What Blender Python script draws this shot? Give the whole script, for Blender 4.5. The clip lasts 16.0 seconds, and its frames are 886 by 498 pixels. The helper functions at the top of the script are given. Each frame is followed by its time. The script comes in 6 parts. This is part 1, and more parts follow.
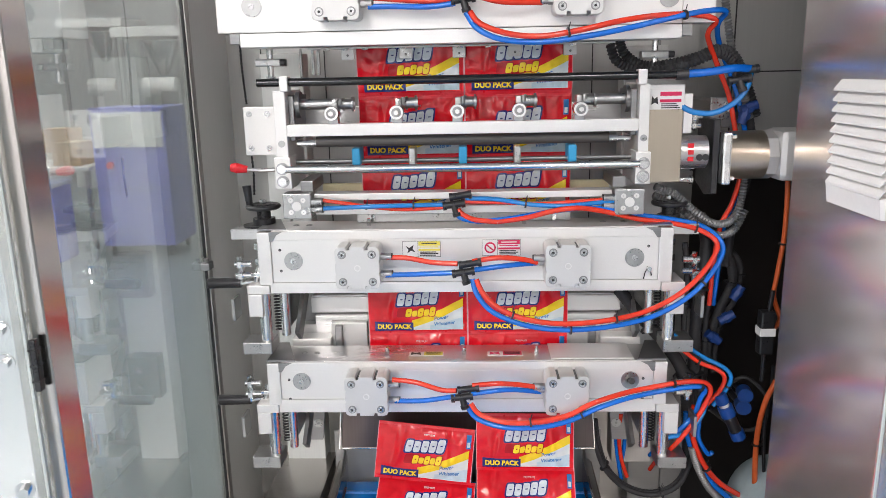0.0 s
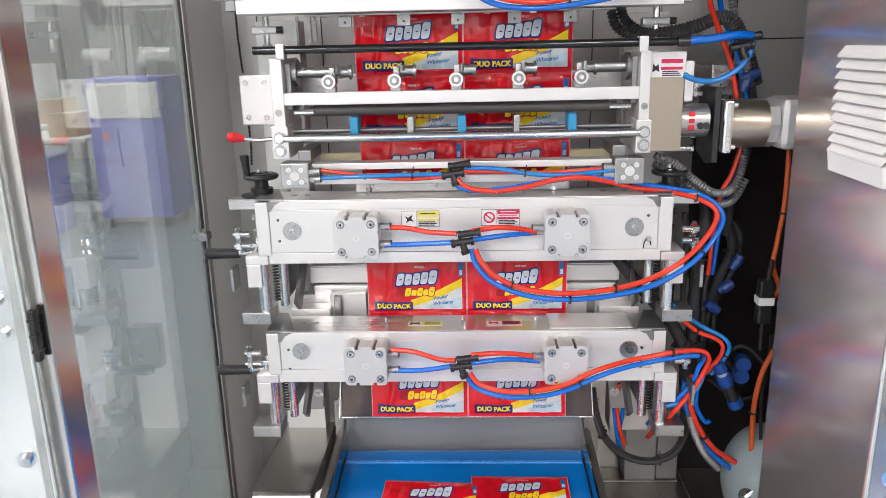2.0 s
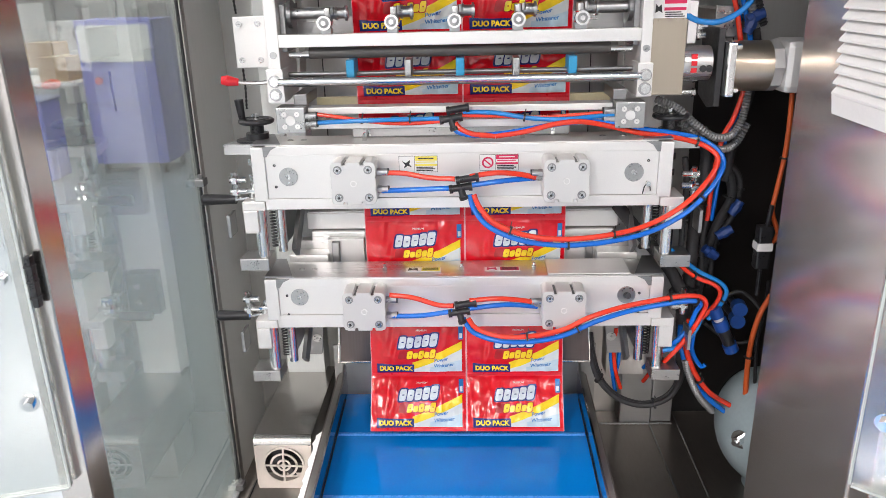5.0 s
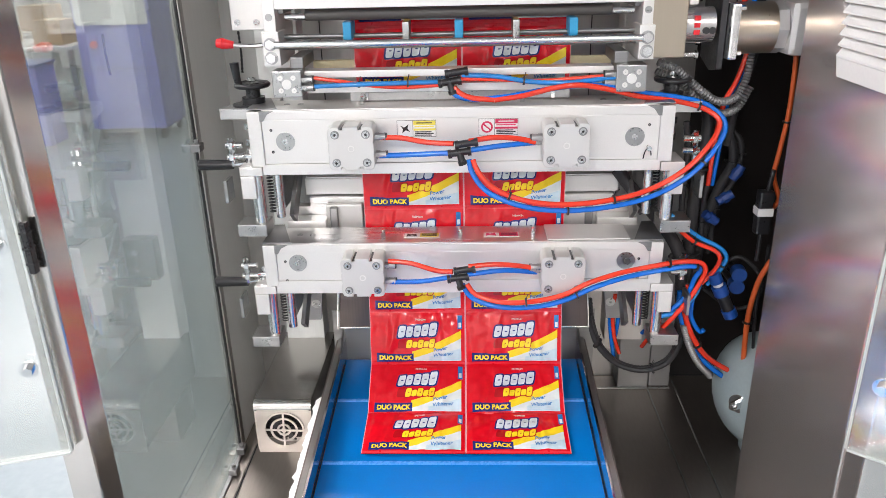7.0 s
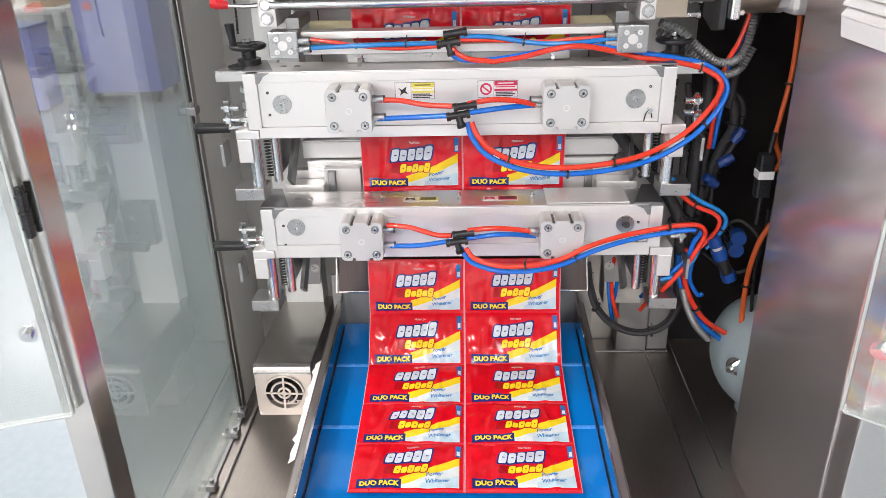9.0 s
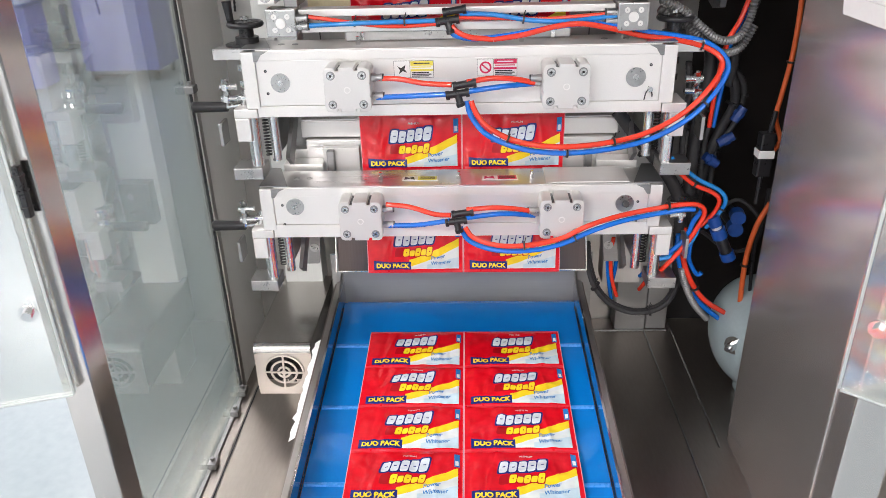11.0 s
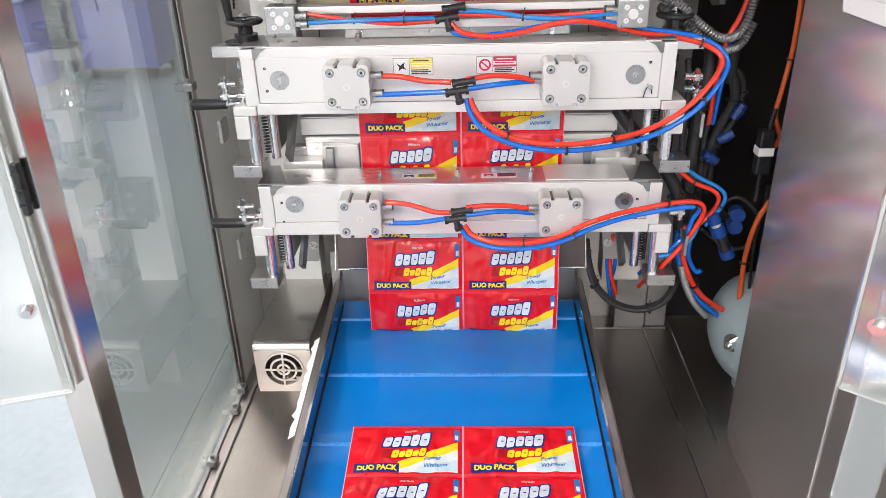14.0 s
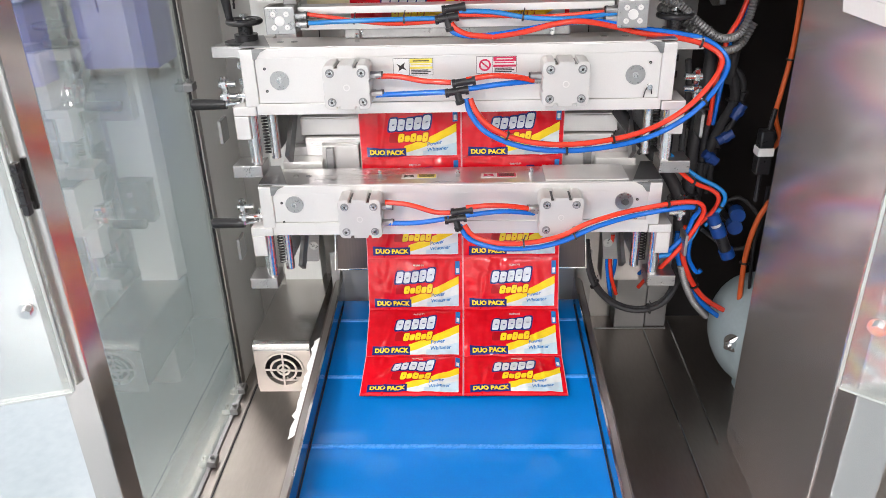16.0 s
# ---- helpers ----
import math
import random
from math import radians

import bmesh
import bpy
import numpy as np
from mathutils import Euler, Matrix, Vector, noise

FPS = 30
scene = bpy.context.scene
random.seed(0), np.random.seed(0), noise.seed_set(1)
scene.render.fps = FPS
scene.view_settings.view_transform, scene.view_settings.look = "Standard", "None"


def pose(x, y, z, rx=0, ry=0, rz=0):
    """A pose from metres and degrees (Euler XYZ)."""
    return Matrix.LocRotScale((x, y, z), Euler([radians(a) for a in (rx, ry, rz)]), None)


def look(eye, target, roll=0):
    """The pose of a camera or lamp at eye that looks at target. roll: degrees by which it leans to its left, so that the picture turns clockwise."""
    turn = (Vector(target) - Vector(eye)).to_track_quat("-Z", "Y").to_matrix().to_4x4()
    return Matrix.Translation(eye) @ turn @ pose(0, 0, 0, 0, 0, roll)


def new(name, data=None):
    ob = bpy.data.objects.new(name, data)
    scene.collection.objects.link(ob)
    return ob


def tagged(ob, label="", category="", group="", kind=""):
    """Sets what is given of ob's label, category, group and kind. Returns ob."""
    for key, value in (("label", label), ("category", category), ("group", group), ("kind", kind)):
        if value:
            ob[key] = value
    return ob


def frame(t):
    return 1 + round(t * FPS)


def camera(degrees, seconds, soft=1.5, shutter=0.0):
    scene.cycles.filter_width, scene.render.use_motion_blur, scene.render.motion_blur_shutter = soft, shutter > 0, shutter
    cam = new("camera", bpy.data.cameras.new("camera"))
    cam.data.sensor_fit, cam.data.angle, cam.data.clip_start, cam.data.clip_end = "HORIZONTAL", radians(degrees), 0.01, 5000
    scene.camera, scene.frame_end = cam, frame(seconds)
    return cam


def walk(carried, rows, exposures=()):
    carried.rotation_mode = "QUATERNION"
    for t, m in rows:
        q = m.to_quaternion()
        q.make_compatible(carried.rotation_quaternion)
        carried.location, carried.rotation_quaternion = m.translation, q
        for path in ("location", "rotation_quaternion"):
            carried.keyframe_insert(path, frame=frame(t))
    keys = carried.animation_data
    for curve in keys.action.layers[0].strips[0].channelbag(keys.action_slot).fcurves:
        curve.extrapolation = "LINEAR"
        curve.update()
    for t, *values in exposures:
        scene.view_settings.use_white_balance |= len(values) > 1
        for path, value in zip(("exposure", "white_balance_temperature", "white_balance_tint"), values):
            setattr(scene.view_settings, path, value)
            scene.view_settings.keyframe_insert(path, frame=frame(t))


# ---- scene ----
cam = camera(60.7, 16.0, 0.5)
PATH = [
    (0, (0.022, -1.351, 1.517), (-0.061, 0.594, 1.06), -1.2),
    (0.5, (0.024, -1.352, 1.515), (-0.061, 0.589, 1.042), -1.3),
    (1, (0.023, -1.351, 1.512), (-0.06, 0.587, 1.023), -1.3),
    (1.5, (0.02, -1.35, 1.514), (-0.059, 0.583, 1.005), -1.3),
    (2, (0.021, -1.347, 1.513), (-0.059, 0.579, 0.983), -1.3),
    (2.5, (0.019, -1.345, 1.512), (-0.058, 0.576, 0.962), -1.3),
    (3, (0.019, -1.344, 1.512), (-0.057, 0.57, 0.936), -1.3),
    (3.5, (0.02, -1.343, 1.512), (-0.057, 0.564, 0.914), -1.3),
    (4, (0.02, -1.342, 1.512), (-0.057, 0.557, 0.888), -1.3),
    (6.5, (0.02, -1.337, 1.508), (-0.054, 0.526, 0.782), -1.4),
    (7, (0.021, -1.334, 1.508), (-0.054, 0.518, 0.757), -1.4),
    (7.5, (0.02, -1.333, 1.508), (-0.053, 0.51, 0.735), -1.4),
    (8, (0.021, -1.332, 1.507), (-0.053, 0.501, 0.71), -1.5),
    (8.5, (0.02, -1.331, 1.506), (-0.052, 0.493, 0.689), -1.5),
    (9, (0.021, -1.33, 1.505), (-0.052, 0.485, 0.668), -1.5),
    (9.5, (0.021, -1.33, 1.505), (-0.051, 0.478, 0.651), -1.5),
    (12, (0.021, -1.329, 1.504), (-0.05, 0.46, 0.612), -1.5),
    (12.5, (0.021, -1.329, 1.504), (-0.049, 0.46, 0.613), -1.5),
    (13, (0.021, -1.329, 1.504), (-0.049, 0.46, 0.613), -1.5),
    (13.5, (0.021, -1.329, 1.504), (-0.049, 0.46, 0.613), -1.5),
    (14, (0.021, -1.329, 1.504), (-0.049, 0.46, 0.613), -1.5),
    (14.5, (0.021, -1.329, 1.504), (-0.049, 0.46, 0.613), -1.5),
    (15, (0.021, -1.329, 1.504), (-0.049, 0.46, 0.613), -1.5),
    (15.5, (0.021, -1.328, 1.504), (-0.049, 0.46, 0.613), -1.5),
    (16, (0.021, -1.329, 1.504), (-0.049, 0.461, 0.613), -1.5),
]
walk(cam, [(t, look(eye, target, roll)) for t, eye, target, roll in PATH],
     [(0.0, 0.11), (1.5, 0.16), (4.0, 0.23), (9.0, 0.24), (16.0, 0.31)])

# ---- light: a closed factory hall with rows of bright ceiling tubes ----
world = bpy.data.worlds.new("world")
scene.world = world
world.use_nodes = True
world.node_tree.nodes["Background"].inputs[0].default_value = (0.9, 0.95, 1.0, 1)
world.node_tree.nodes["Background"].inputs[1].default_value = 0.05


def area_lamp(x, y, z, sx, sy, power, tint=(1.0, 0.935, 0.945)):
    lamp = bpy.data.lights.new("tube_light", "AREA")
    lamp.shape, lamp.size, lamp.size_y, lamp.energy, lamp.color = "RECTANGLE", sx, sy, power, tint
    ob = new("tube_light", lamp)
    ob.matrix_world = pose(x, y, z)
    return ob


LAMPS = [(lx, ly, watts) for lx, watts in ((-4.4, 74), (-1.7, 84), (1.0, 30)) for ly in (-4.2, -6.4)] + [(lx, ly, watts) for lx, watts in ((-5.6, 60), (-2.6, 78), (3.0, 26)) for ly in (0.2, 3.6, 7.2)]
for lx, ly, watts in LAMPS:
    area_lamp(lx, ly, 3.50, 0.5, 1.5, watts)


# ---- materials ----
def nodes_of(m):
    m.use_nodes = True
    nt = m.node_tree
    return nt, nt.nodes["Principled BSDF"]


def surface(name, colour, rough=0.5, metal=0.0, vary=0.08, scale=14.0, bump=0.05, grain=(1, 1, 1), fine=120.0, rough_vary=0.1,
            coat=0.0, creased=0.0, random_tint=0.0):
    """A painted, plastic or metal surface: broad stains, fine grain, uneven gloss."""
    m = bpy.data.materials.new(name)
    nt, bsdf = nodes_of(m)
    link = nt.links.new
    coord = nt.nodes.new("ShaderNodeTexCoord")
    mapping = nt.nodes.new("ShaderNodeMapping")
    mapping.inputs["Scale"].default_value = grain
    link(coord.outputs["Object"], mapping.inputs[0])
    broad = nt.nodes.new("ShaderNodeTexNoise")
    broad.inputs["Scale"].default_value, broad.inputs["Detail"].default_value = scale, 5
    link(coord.outputs["Object"], broad.inputs["Vector"])
    small = nt.nodes.new("ShaderNodeTexNoise")
    small.inputs["Scale"].default_value, small.inputs["Detail"].default_value = fine, 3
    link(mapping.outputs[0], small.inputs["Vector"])
    both = nt.nodes.new("ShaderNodeMath")
    both.operation = "ADD"
    link(broad.outputs[0], both.inputs[0]), link(small.outputs[0], both.inputs[1])
    ramp = nt.nodes.new("ShaderNodeMapRange")
    ramp.inputs[1].default_value, ramp.inputs[2].default_value = 0.65, 1.35
    ramp.inputs[3].default_value, ramp.inputs[4].default_value = 1 - vary, 1 + vary
    link(both.outputs[0], ramp.inputs[0])
    tint = nt.nodes.new("ShaderNodeVectorMath")
    tint.operation = "SCALE"
    tint.inputs[0].default_value = colour
    if random_tint:
        info = nt.nodes.new("ShaderNodeObjectInfo")
        shift = nt.nodes.new("ShaderNodeMapRange")
        shift.inputs[3].default_value, shift.inputs[4].default_value = 1 - random_tint, 1 + random_tint
        link(info.outputs["Random"], shift.inputs[0])
        mul = nt.nodes.new("ShaderNodeMath")
        mul.operation = "MULTIPLY"
        link(ramp.outputs[0], mul.inputs[0]), link(shift.outputs[0], mul.inputs[1])
        link(mul.outputs[0], tint.inputs["Scale"])
    else:
        link(ramp.outputs[0], tint.inputs["Scale"])
    link(tint.outputs[0], bsdf.inputs["Base Color"])
    gloss = nt.nodes.new("ShaderNodeMapRange")
    gloss.inputs[1].default_value, gloss.inputs[2].default_value = 0.7, 1.3
    gloss.inputs[3].default_value, gloss.inputs[4].default_value = max(0.02, rough - rough_vary), min(1, rough + rough_vary)
    link(both.outputs[0], gloss.inputs[0])
    link(gloss.outputs[0], bsdf.inputs["Roughness"])
    bsdf.inputs["Metallic"].default_value = metal
    bsdf.inputs["Coat Weight"].default_value = coat
    bsdf.inputs["Coat Roughness"].default_value = 0.12
    if bump:
        relief = nt.nodes.new("ShaderNodeBump")
        relief.inputs["Strength"].default_value, relief.inputs["Distance"].default_value = bump, 0.002
        if creased:
            crease = nt.nodes.new("ShaderNodeTexNoise")
            crease.noise_type = "RIDGED_MULTIFRACTAL"
            crease.inputs["Scale"].default_value, crease.inputs["Detail"].default_value = creased, 2.0
            crease.inputs["Distortion"].default_value = 1.2
            link(mapping.outputs[0], crease.inputs["Vector"])
            link(crease.outputs[0], relief.inputs["Height"])
        else:
            link(small.outputs[0], relief.inputs["Height"])
        link(relief.outputs[0], bsdf.inputs["Normal"])
    return m


def clear(name, colour, rough=0.02, mirror=0.16, haze=0.0):
    """A pane: mostly see-through, mirror-like at a slant, with a little haze."""
    m = bpy.data.materials.new(name)
    nt, bsdf = nodes_of(m)
    link = nt.links.new
    through_pane = nt.nodes.new("ShaderNodeBsdfTransparent")
    through_pane.inputs[0].default_value = (*colour, 1)
    shine = nt.nodes.new("ShaderNodeBsdfGlossy")
    shine.inputs["Roughness"].default_value = rough
    film = nt.nodes.new("ShaderNodeBsdfDiffuse")
    film.inputs[0].default_value = (0.70, 0.75, 0.72, 1)
    slant = nt.nodes.new("ShaderNodeLayerWeight")
    slant.inputs[0].default_value = 0.5
    steep = nt.nodes.new("ShaderNodeMath")
    steep.operation, steep.inputs[1].default_value = "POWER", 4.0
    link(slant.outputs["Facing"], steep.inputs[0])
    fres = nt.nodes.new("ShaderNodeMapRange")
    fres.inputs[3].default_value, fres.inputs[4].default_value = mirror, 0.95
    link(steep.outputs[0], fres.inputs[0])
    smear = nt.nodes.new("ShaderNodeTexNoise")
    smear.inputs["Scale"].default_value = 3.0
    amount = nt.nodes.new("ShaderNodeMapRange")
    amount.inputs[1].default_value, amount.inputs[2].default_value = 0.3, 0.7
    amount.inputs[3].default_value, amount.inputs[4].default_value = haze * 0.7, haze * 1.3
    link(smear.outputs[0], amount.inputs[0])
    a, b = nt.nodes.new("ShaderNodeMixShader"), nt.nodes.new("ShaderNodeMixShader")
    link(amount.outputs[0], a.inputs[0]), link(through_pane.outputs[0], a.inputs[1]), link(film.outputs[0], a.inputs[2])
    link(fres.outputs[0], b.inputs[0]), link(a.outputs[0], b.inputs[1]), link(shine.outputs[0], b.inputs[2])
    link(b.outputs[0], nt.nodes["Material Output"].inputs[0])
    return m


def glowing(name, colour, strength):
    m = bpy.data.materials.new(name)
    nt, bsdf = nodes_of(m)
    bsdf.inputs["Emission Color"].default_value = (*colour, 1)
    bsdf.inputs["Emission Strength"].default_value = strength
    bsdf.inputs["Base Color"].default_value = (*colour, 1)
    return m


def brushed(m, amount):
    """Draws a metal's highlights out across its upright brushing."""
    nt, bsdf = nodes_of(m)
    tangent = nt.nodes.new("ShaderNodeTangent")
    tangent.direction_type, tangent.axis = "RADIAL", "Z"
    nt.links.new(tangent.outputs[0], bsdf.inputs["Tangent"])
    bsdf.inputs["Anisotropic"].default_value = amount
    return m


ALU = surface("anodised_aluminium", (0.80, 0.785, 0.76), 0.38, 0.5, 0.03, 5, 0.04, (1, 1, 1), 400, 0.06)
ALU_TOP = surface("milled_aluminium", (0.62, 0.61, 0.60), 0.32, 0.9, 0.05, 6, 0.05, (3, 160, 160), 3, 0.08)
CAST = surface("bead_blasted_aluminium", (0.70, 0.69, 0.67), 0.5, 0.6, 0.04, 20, 0.15, (1, 1, 1), 900, 0.06)
STEEL = surface("brushed_stainless", (0.53, 0.515, 0.49), 0.32, 0.86, 0.012, 3, 0.004, (60, 60, 2), 4, 0.02)
STEEL_H = surface("brushed_stainless_sheet", (0.55, 0.53, 0.50), 0.34, 1.0, 0.02, 4, 0.004, (2, 60, 60), 4, 0.03)
STEEL_P = brushed(surface("stainless_side_sheet", (0.90, 0.85, 0.83), 0.23, 0.89, 0.012, 1.2, 0.0, (1, 1, 1), 9, 0.008), 0.45)
PAN = surface("worn_stainless_pan", (0.35, 0.315, 0.285), 0.34, 0.9, 0.07, 6, 0.006, (40, 8, 40), 4, 0.04)
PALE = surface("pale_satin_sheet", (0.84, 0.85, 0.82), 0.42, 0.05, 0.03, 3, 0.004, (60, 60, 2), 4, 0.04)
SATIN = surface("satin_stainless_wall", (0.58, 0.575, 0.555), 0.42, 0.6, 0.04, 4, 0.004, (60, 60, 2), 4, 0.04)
HOOD = surface("bright_stainless_hood", (0.50, 0.48, 0.455), 0.22, 1.0, 0.04, 5, 0.006, (2, 60, 60), 4, 0.04)
CHROME = surface("polished_steel", (0.72, 0.72, 0.72), 0.14, 1.0, 0.04, 20, 0.0, (1, 1, 1), 200, 0.05)
RAIL = surface("mirror_stainless_rail", (0.66, 0.66, 0.68), 0.12, 1.0, 0.05, 12, 0.0, (1, 1, 1), 200, 0.04)
DULL = surface("zinc_plated_steel", (0.43, 0.43, 0.425), 0.36, 1.0, 0.10, 40, 0.05, (1, 1, 1), 300, 0.12)
GREY = surface("grey_oxide_steel", (0.30, 0.30, 0.30), 0.42, 0.9, 0.12, 15, 0.06, (4, 120, 120), 3, 0.1)
FLAP = surface("brown_grey_steel_flap", (0.15, 0.125, 0.115), 0.38, 0.9, 0.12, 8, 0.02, (90, 3, 3), 4, 0.1)
APRON = surface("satin_stainless_apron", (0.42, 0.42, 0.41), 0.5, 0.6, 0.05, 5, 0.005, (3, 60, 60), 4, 0.05)
POST = brushed(surface("polished_stainless_post", (0.64, 0.60, 0.57), 0.20, 1.0, 0.02, 3, 0.003, (60, 60, 2), 4, 0.03), 0.6)
SCREW = surface("zinc_socket_screw", (0.55, 0.55, 0.55), 0.28, 1.0, 0.1, 40, 0.0, (1, 1, 1), 300, 0.08)
DARK = surface("blackened_steel", (0.05, 0.05, 0.052), 0.38, 0.6, 0.15, 30, 0.05, (1, 1, 1), 300, 0.1)
RUBBER = surface("dark_rubber_roller", (0.075, 0.068, 0.062), 0.4, 0.0, 0.12, 12, 0.05, (2, 60, 60), 5, 0.1)
BLACK = surface("black_plastic", (0.018, 0.018, 0.02), 0.34, 0.0, 0.2, 40, 0.05, (1, 1, 1), 300, 0.1)
SLEEVE = surface("black_braided_sleeve", (0.03, 0.03, 0.032), 0.6, 0.0, 0.3, 60, 0.4, (1, 1, 1), 500, 0.1)
# near-black that puts the shade of unlit insides into the colour
VOID = surface("shade_black_sheet", (0.014, 0.010, 0.009), 0.5, 0.0, 0.25, 4, 0.03, (1, 1, 1), 60, 0.1)
RED_HOSE = surface("red_polyurethane_hose", (0.80, 0.045, 0.018), 0.16, 0.0, 0.06, 20, 0.0, (1, 1, 1), 100, 0.05, 0.5)
BLUE_HOSE = surface("blue_polyurethane_hose", (0.004, 0.155, 0.66), 0.16, 0.0, 0.06, 20, 0.0, (1, 1, 1), 100, 0.05, 0.5)
CYAN_HOSE = surface("light_blue_hose", (0.015, 0.22, 0.60), 0.16, 0.0, 0.06, 20, 0.0, (1, 1, 1), 100, 0.05, 0.5)
ORANGE_HOSE = surface("orange_hose", (0.62, 0.11, 0.025), 0.4, 0.0, 0.08, 20, 0.05, (1, 1, 1), 100, 0.06)
CONDUIT = surface("grey_spiral_conduit", (0.22, 0.22, 0.22), 0.4, 0.4, 0.12, 30, 0.0, (1, 1, 1), 100, 0.1)
BLUE_PART = surface("blue_nylon", (0.008, 0.06, 0.28), 0.4, 0.0, 0.1, 30, 0.04, (1, 1, 1), 200, 0.1)
DEEP_BLUE = surface("dark_blue_nylon", (0.006, 0.035, 0.17), 0.45, 0.0, 0.1, 30, 0.04, (1, 1, 1), 200, 0.1)
GLOSS_BLACK = surface("glossy_black_rod", (0.012, 0.012, 0.013), 0.10, 0.3, 0.1, 30, 0.0, (1, 1, 1), 200, 0.04, 0.4)
CYAN_PART = surface("light_blue_nylon", (0.03, 0.33, 0.60), 0.45, 0.0, 0.06, 30, 0.04, (1, 1, 1), 200, 0.1)
RED_PLASTIC = surface("red_plastic", (0.75, 0.02, 0.03), 0.35, 0.0, 0.08, 30, 0.03, (1, 1, 1), 200, 0.08)
CREAM = surface("cream_guide_strip", (0.78, 0.70, 0.45), 0.5, 0.0, 0.06, 20, 0.05, (1, 1, 1), 200, 0.08)
BELT = surface("blue_pvc_belt", (0.0013, 0.185, 0.58), 0.085, 0.0, 0.05, 5, 0.012, (1, 1, 1), 260, 0.03)
RIB = surface("blue_pvc_rib", (0.05, 0.28, 0.72), 0.28, 0.0, 0.05, 8, 0.03, (1, 1, 1), 200, 0.05)
WHITE_PLASTIC = surface("white_plastic", (0.82, 0.81, 0.79), 0.45, 0.0, 0.03, 10, 0.03, (1, 1, 1), 200, 0.08)
WHITE_PAPER = surface("white_label", (0.84, 0.84, 0.82), 0.35, 0.0, 0.02, 30, 0.0, (1, 1, 1), 200, 0.05)
YELLOW_INK = surface("yellow_label", (0.82, 0.72, 0.10), 0.35, 0.0, 0.03, 30, 0.0, (1, 1, 1), 200, 0.05)
RED_INK = surface("crimson_label", (0.66, 0.02, 0.10), 0.35, 0.0, 0.03, 30, 0.0, (1, 1, 1), 200, 0.05)
BLACK_INK = surface("black_ink", (0.02, 0.02, 0.02), 0.4, 0.0, 0.05, 30, 0.0, (1, 1, 1), 200, 0.05)
GOLD = surface("champagne_gearbox", (0.52, 0.45, 0.36), 0.30, 0.9, 0.02, 10, 0.005, (60, 2, 2), 4, 0.03)
TANK = surface("blue_grey_tank_paint", (0.36, 0.44, 0.46), 0.35, 0.0, 0.06, 8, 0.03, (1, 1, 1), 150, 0.08)
FILM_RED = surface("glossy_red_film", (0.70, 0.004, 0.014), 0.09, 0.0, 0.08, 30, 1.0, (1, 1, 1.4), 90, 0.05, 0.25, 20.0, 0.03)
FILM_EDGE = surface("pale_pink_film_edge", (0.85, 0.36, 0.40), 0.3, 0.0, 0.05, 60, 0.1, (1, 1, 1), 200, 0.08)
FILM_SEAL = surface("crimped_red_seal", (0.74, 0.012, 0.03), 0.34, 0.0, 0.05, 60, 0.5, (200, 3, 3), 6, 0.08)
FILM_YELLOW = surface("yellow_film_print", (0.92, 0.66, 0.02), 0.22, 0.0, 0.04, 30, 0.75, (1, 1, 1.4), 90, 0.05, 0.12, 22.0)
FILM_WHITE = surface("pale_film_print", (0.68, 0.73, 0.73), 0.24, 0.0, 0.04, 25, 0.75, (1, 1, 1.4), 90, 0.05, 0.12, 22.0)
FILM_ICE = surface("ice_blue_film_print", (0.52, 0.66, 0.74), 0.24, 0.0, 0.10, 60, 0.75, (1, 1, 1.4), 90, 0.05, 0.12, 22.0)
FILM_NAVY = surface("navy_film_print", (0.012, 0.022, 0.16), 0.22, 0.0, 0.06, 30, 0.75, (1, 1, 1.4), 90, 0.05, 0.12, 22.0)
FILM_BLUE = surface("blue_film_print", (0.02, 0.17, 0.48), 0.24, 0.0, 0.06, 30, 0.75, (1, 1, 1.4), 90, 0.05, 0.12, 22.0)
FILM_SILVER = surface("silver_logo_print", (0.62, 0.68, 0.74), 0.22, 0.0, 0.12, 60, 0.75, (1, 1, 1.4), 90, 0.05, 0.12, 22.0)
FILM_DARKRED = surface("dark_red_film_print", (0.42, 0.004, 0.01), 0.22, 0.0, 0.06, 30, 0.75, (1, 1, 1.4), 90, 0.05, 0.12, 22.0)
for film_print in (FILM_RED, FILM_YELLOW, FILM_WHITE, FILM_ICE, FILM_NAVY, FILM_BLUE, FILM_SILVER, FILM_DARKRED):
    for node in film_print.node_tree.nodes:
        if node.type == "BSDF_PRINCIPLED":
            node.inputs["Specular IOR Level"].default_value = 0.38
CARD = surface("brown_cardboard", (0.42, 0.27, 0.14), 0.8, 0.0, 0.1, 6, 0.1, (1, 1, 1), 80, 0.05)
VIOLET = surface("violet_blue_cabinet_paint", (0.20, 0.21, 0.62), 0.35, 0.0, 0.05, 4, 0.02, (1, 1, 1), 100, 0.06)
FLOOR = surface("grey_green_epoxy_floor", (0.28, 0.325, 0.345), 0.24, 0.0, 0.07, 1.2, 0.002, (1, 1, 1), 30, 0.03)
HALL = surface("white_hall_paint", (0.80, 0.80, 0.79), 0.7, 0.0, 0.04, 0.8, 0.03, (1, 1, 1), 20, 0.05)
GLASS = clear("green_tinted_glass", (0.90, 0.94, 0.92), 0.01, 0.30, 0.20)
ACRYLIC = clear("scuffed_acrylic", (0.95, 0.955, 0.945), 0.06, 0.16, 0.10)
TUBE = glowing("lamp_diffuser", (1.0, 0.98, 0.97), 9.0)
EDGE_GLOW = clear("polished_acrylic_edge", (0.95, 0.96, 0.95), 0.2, 0.16, 0.7)

# ---- building helpers ----
ORIGIN = {}


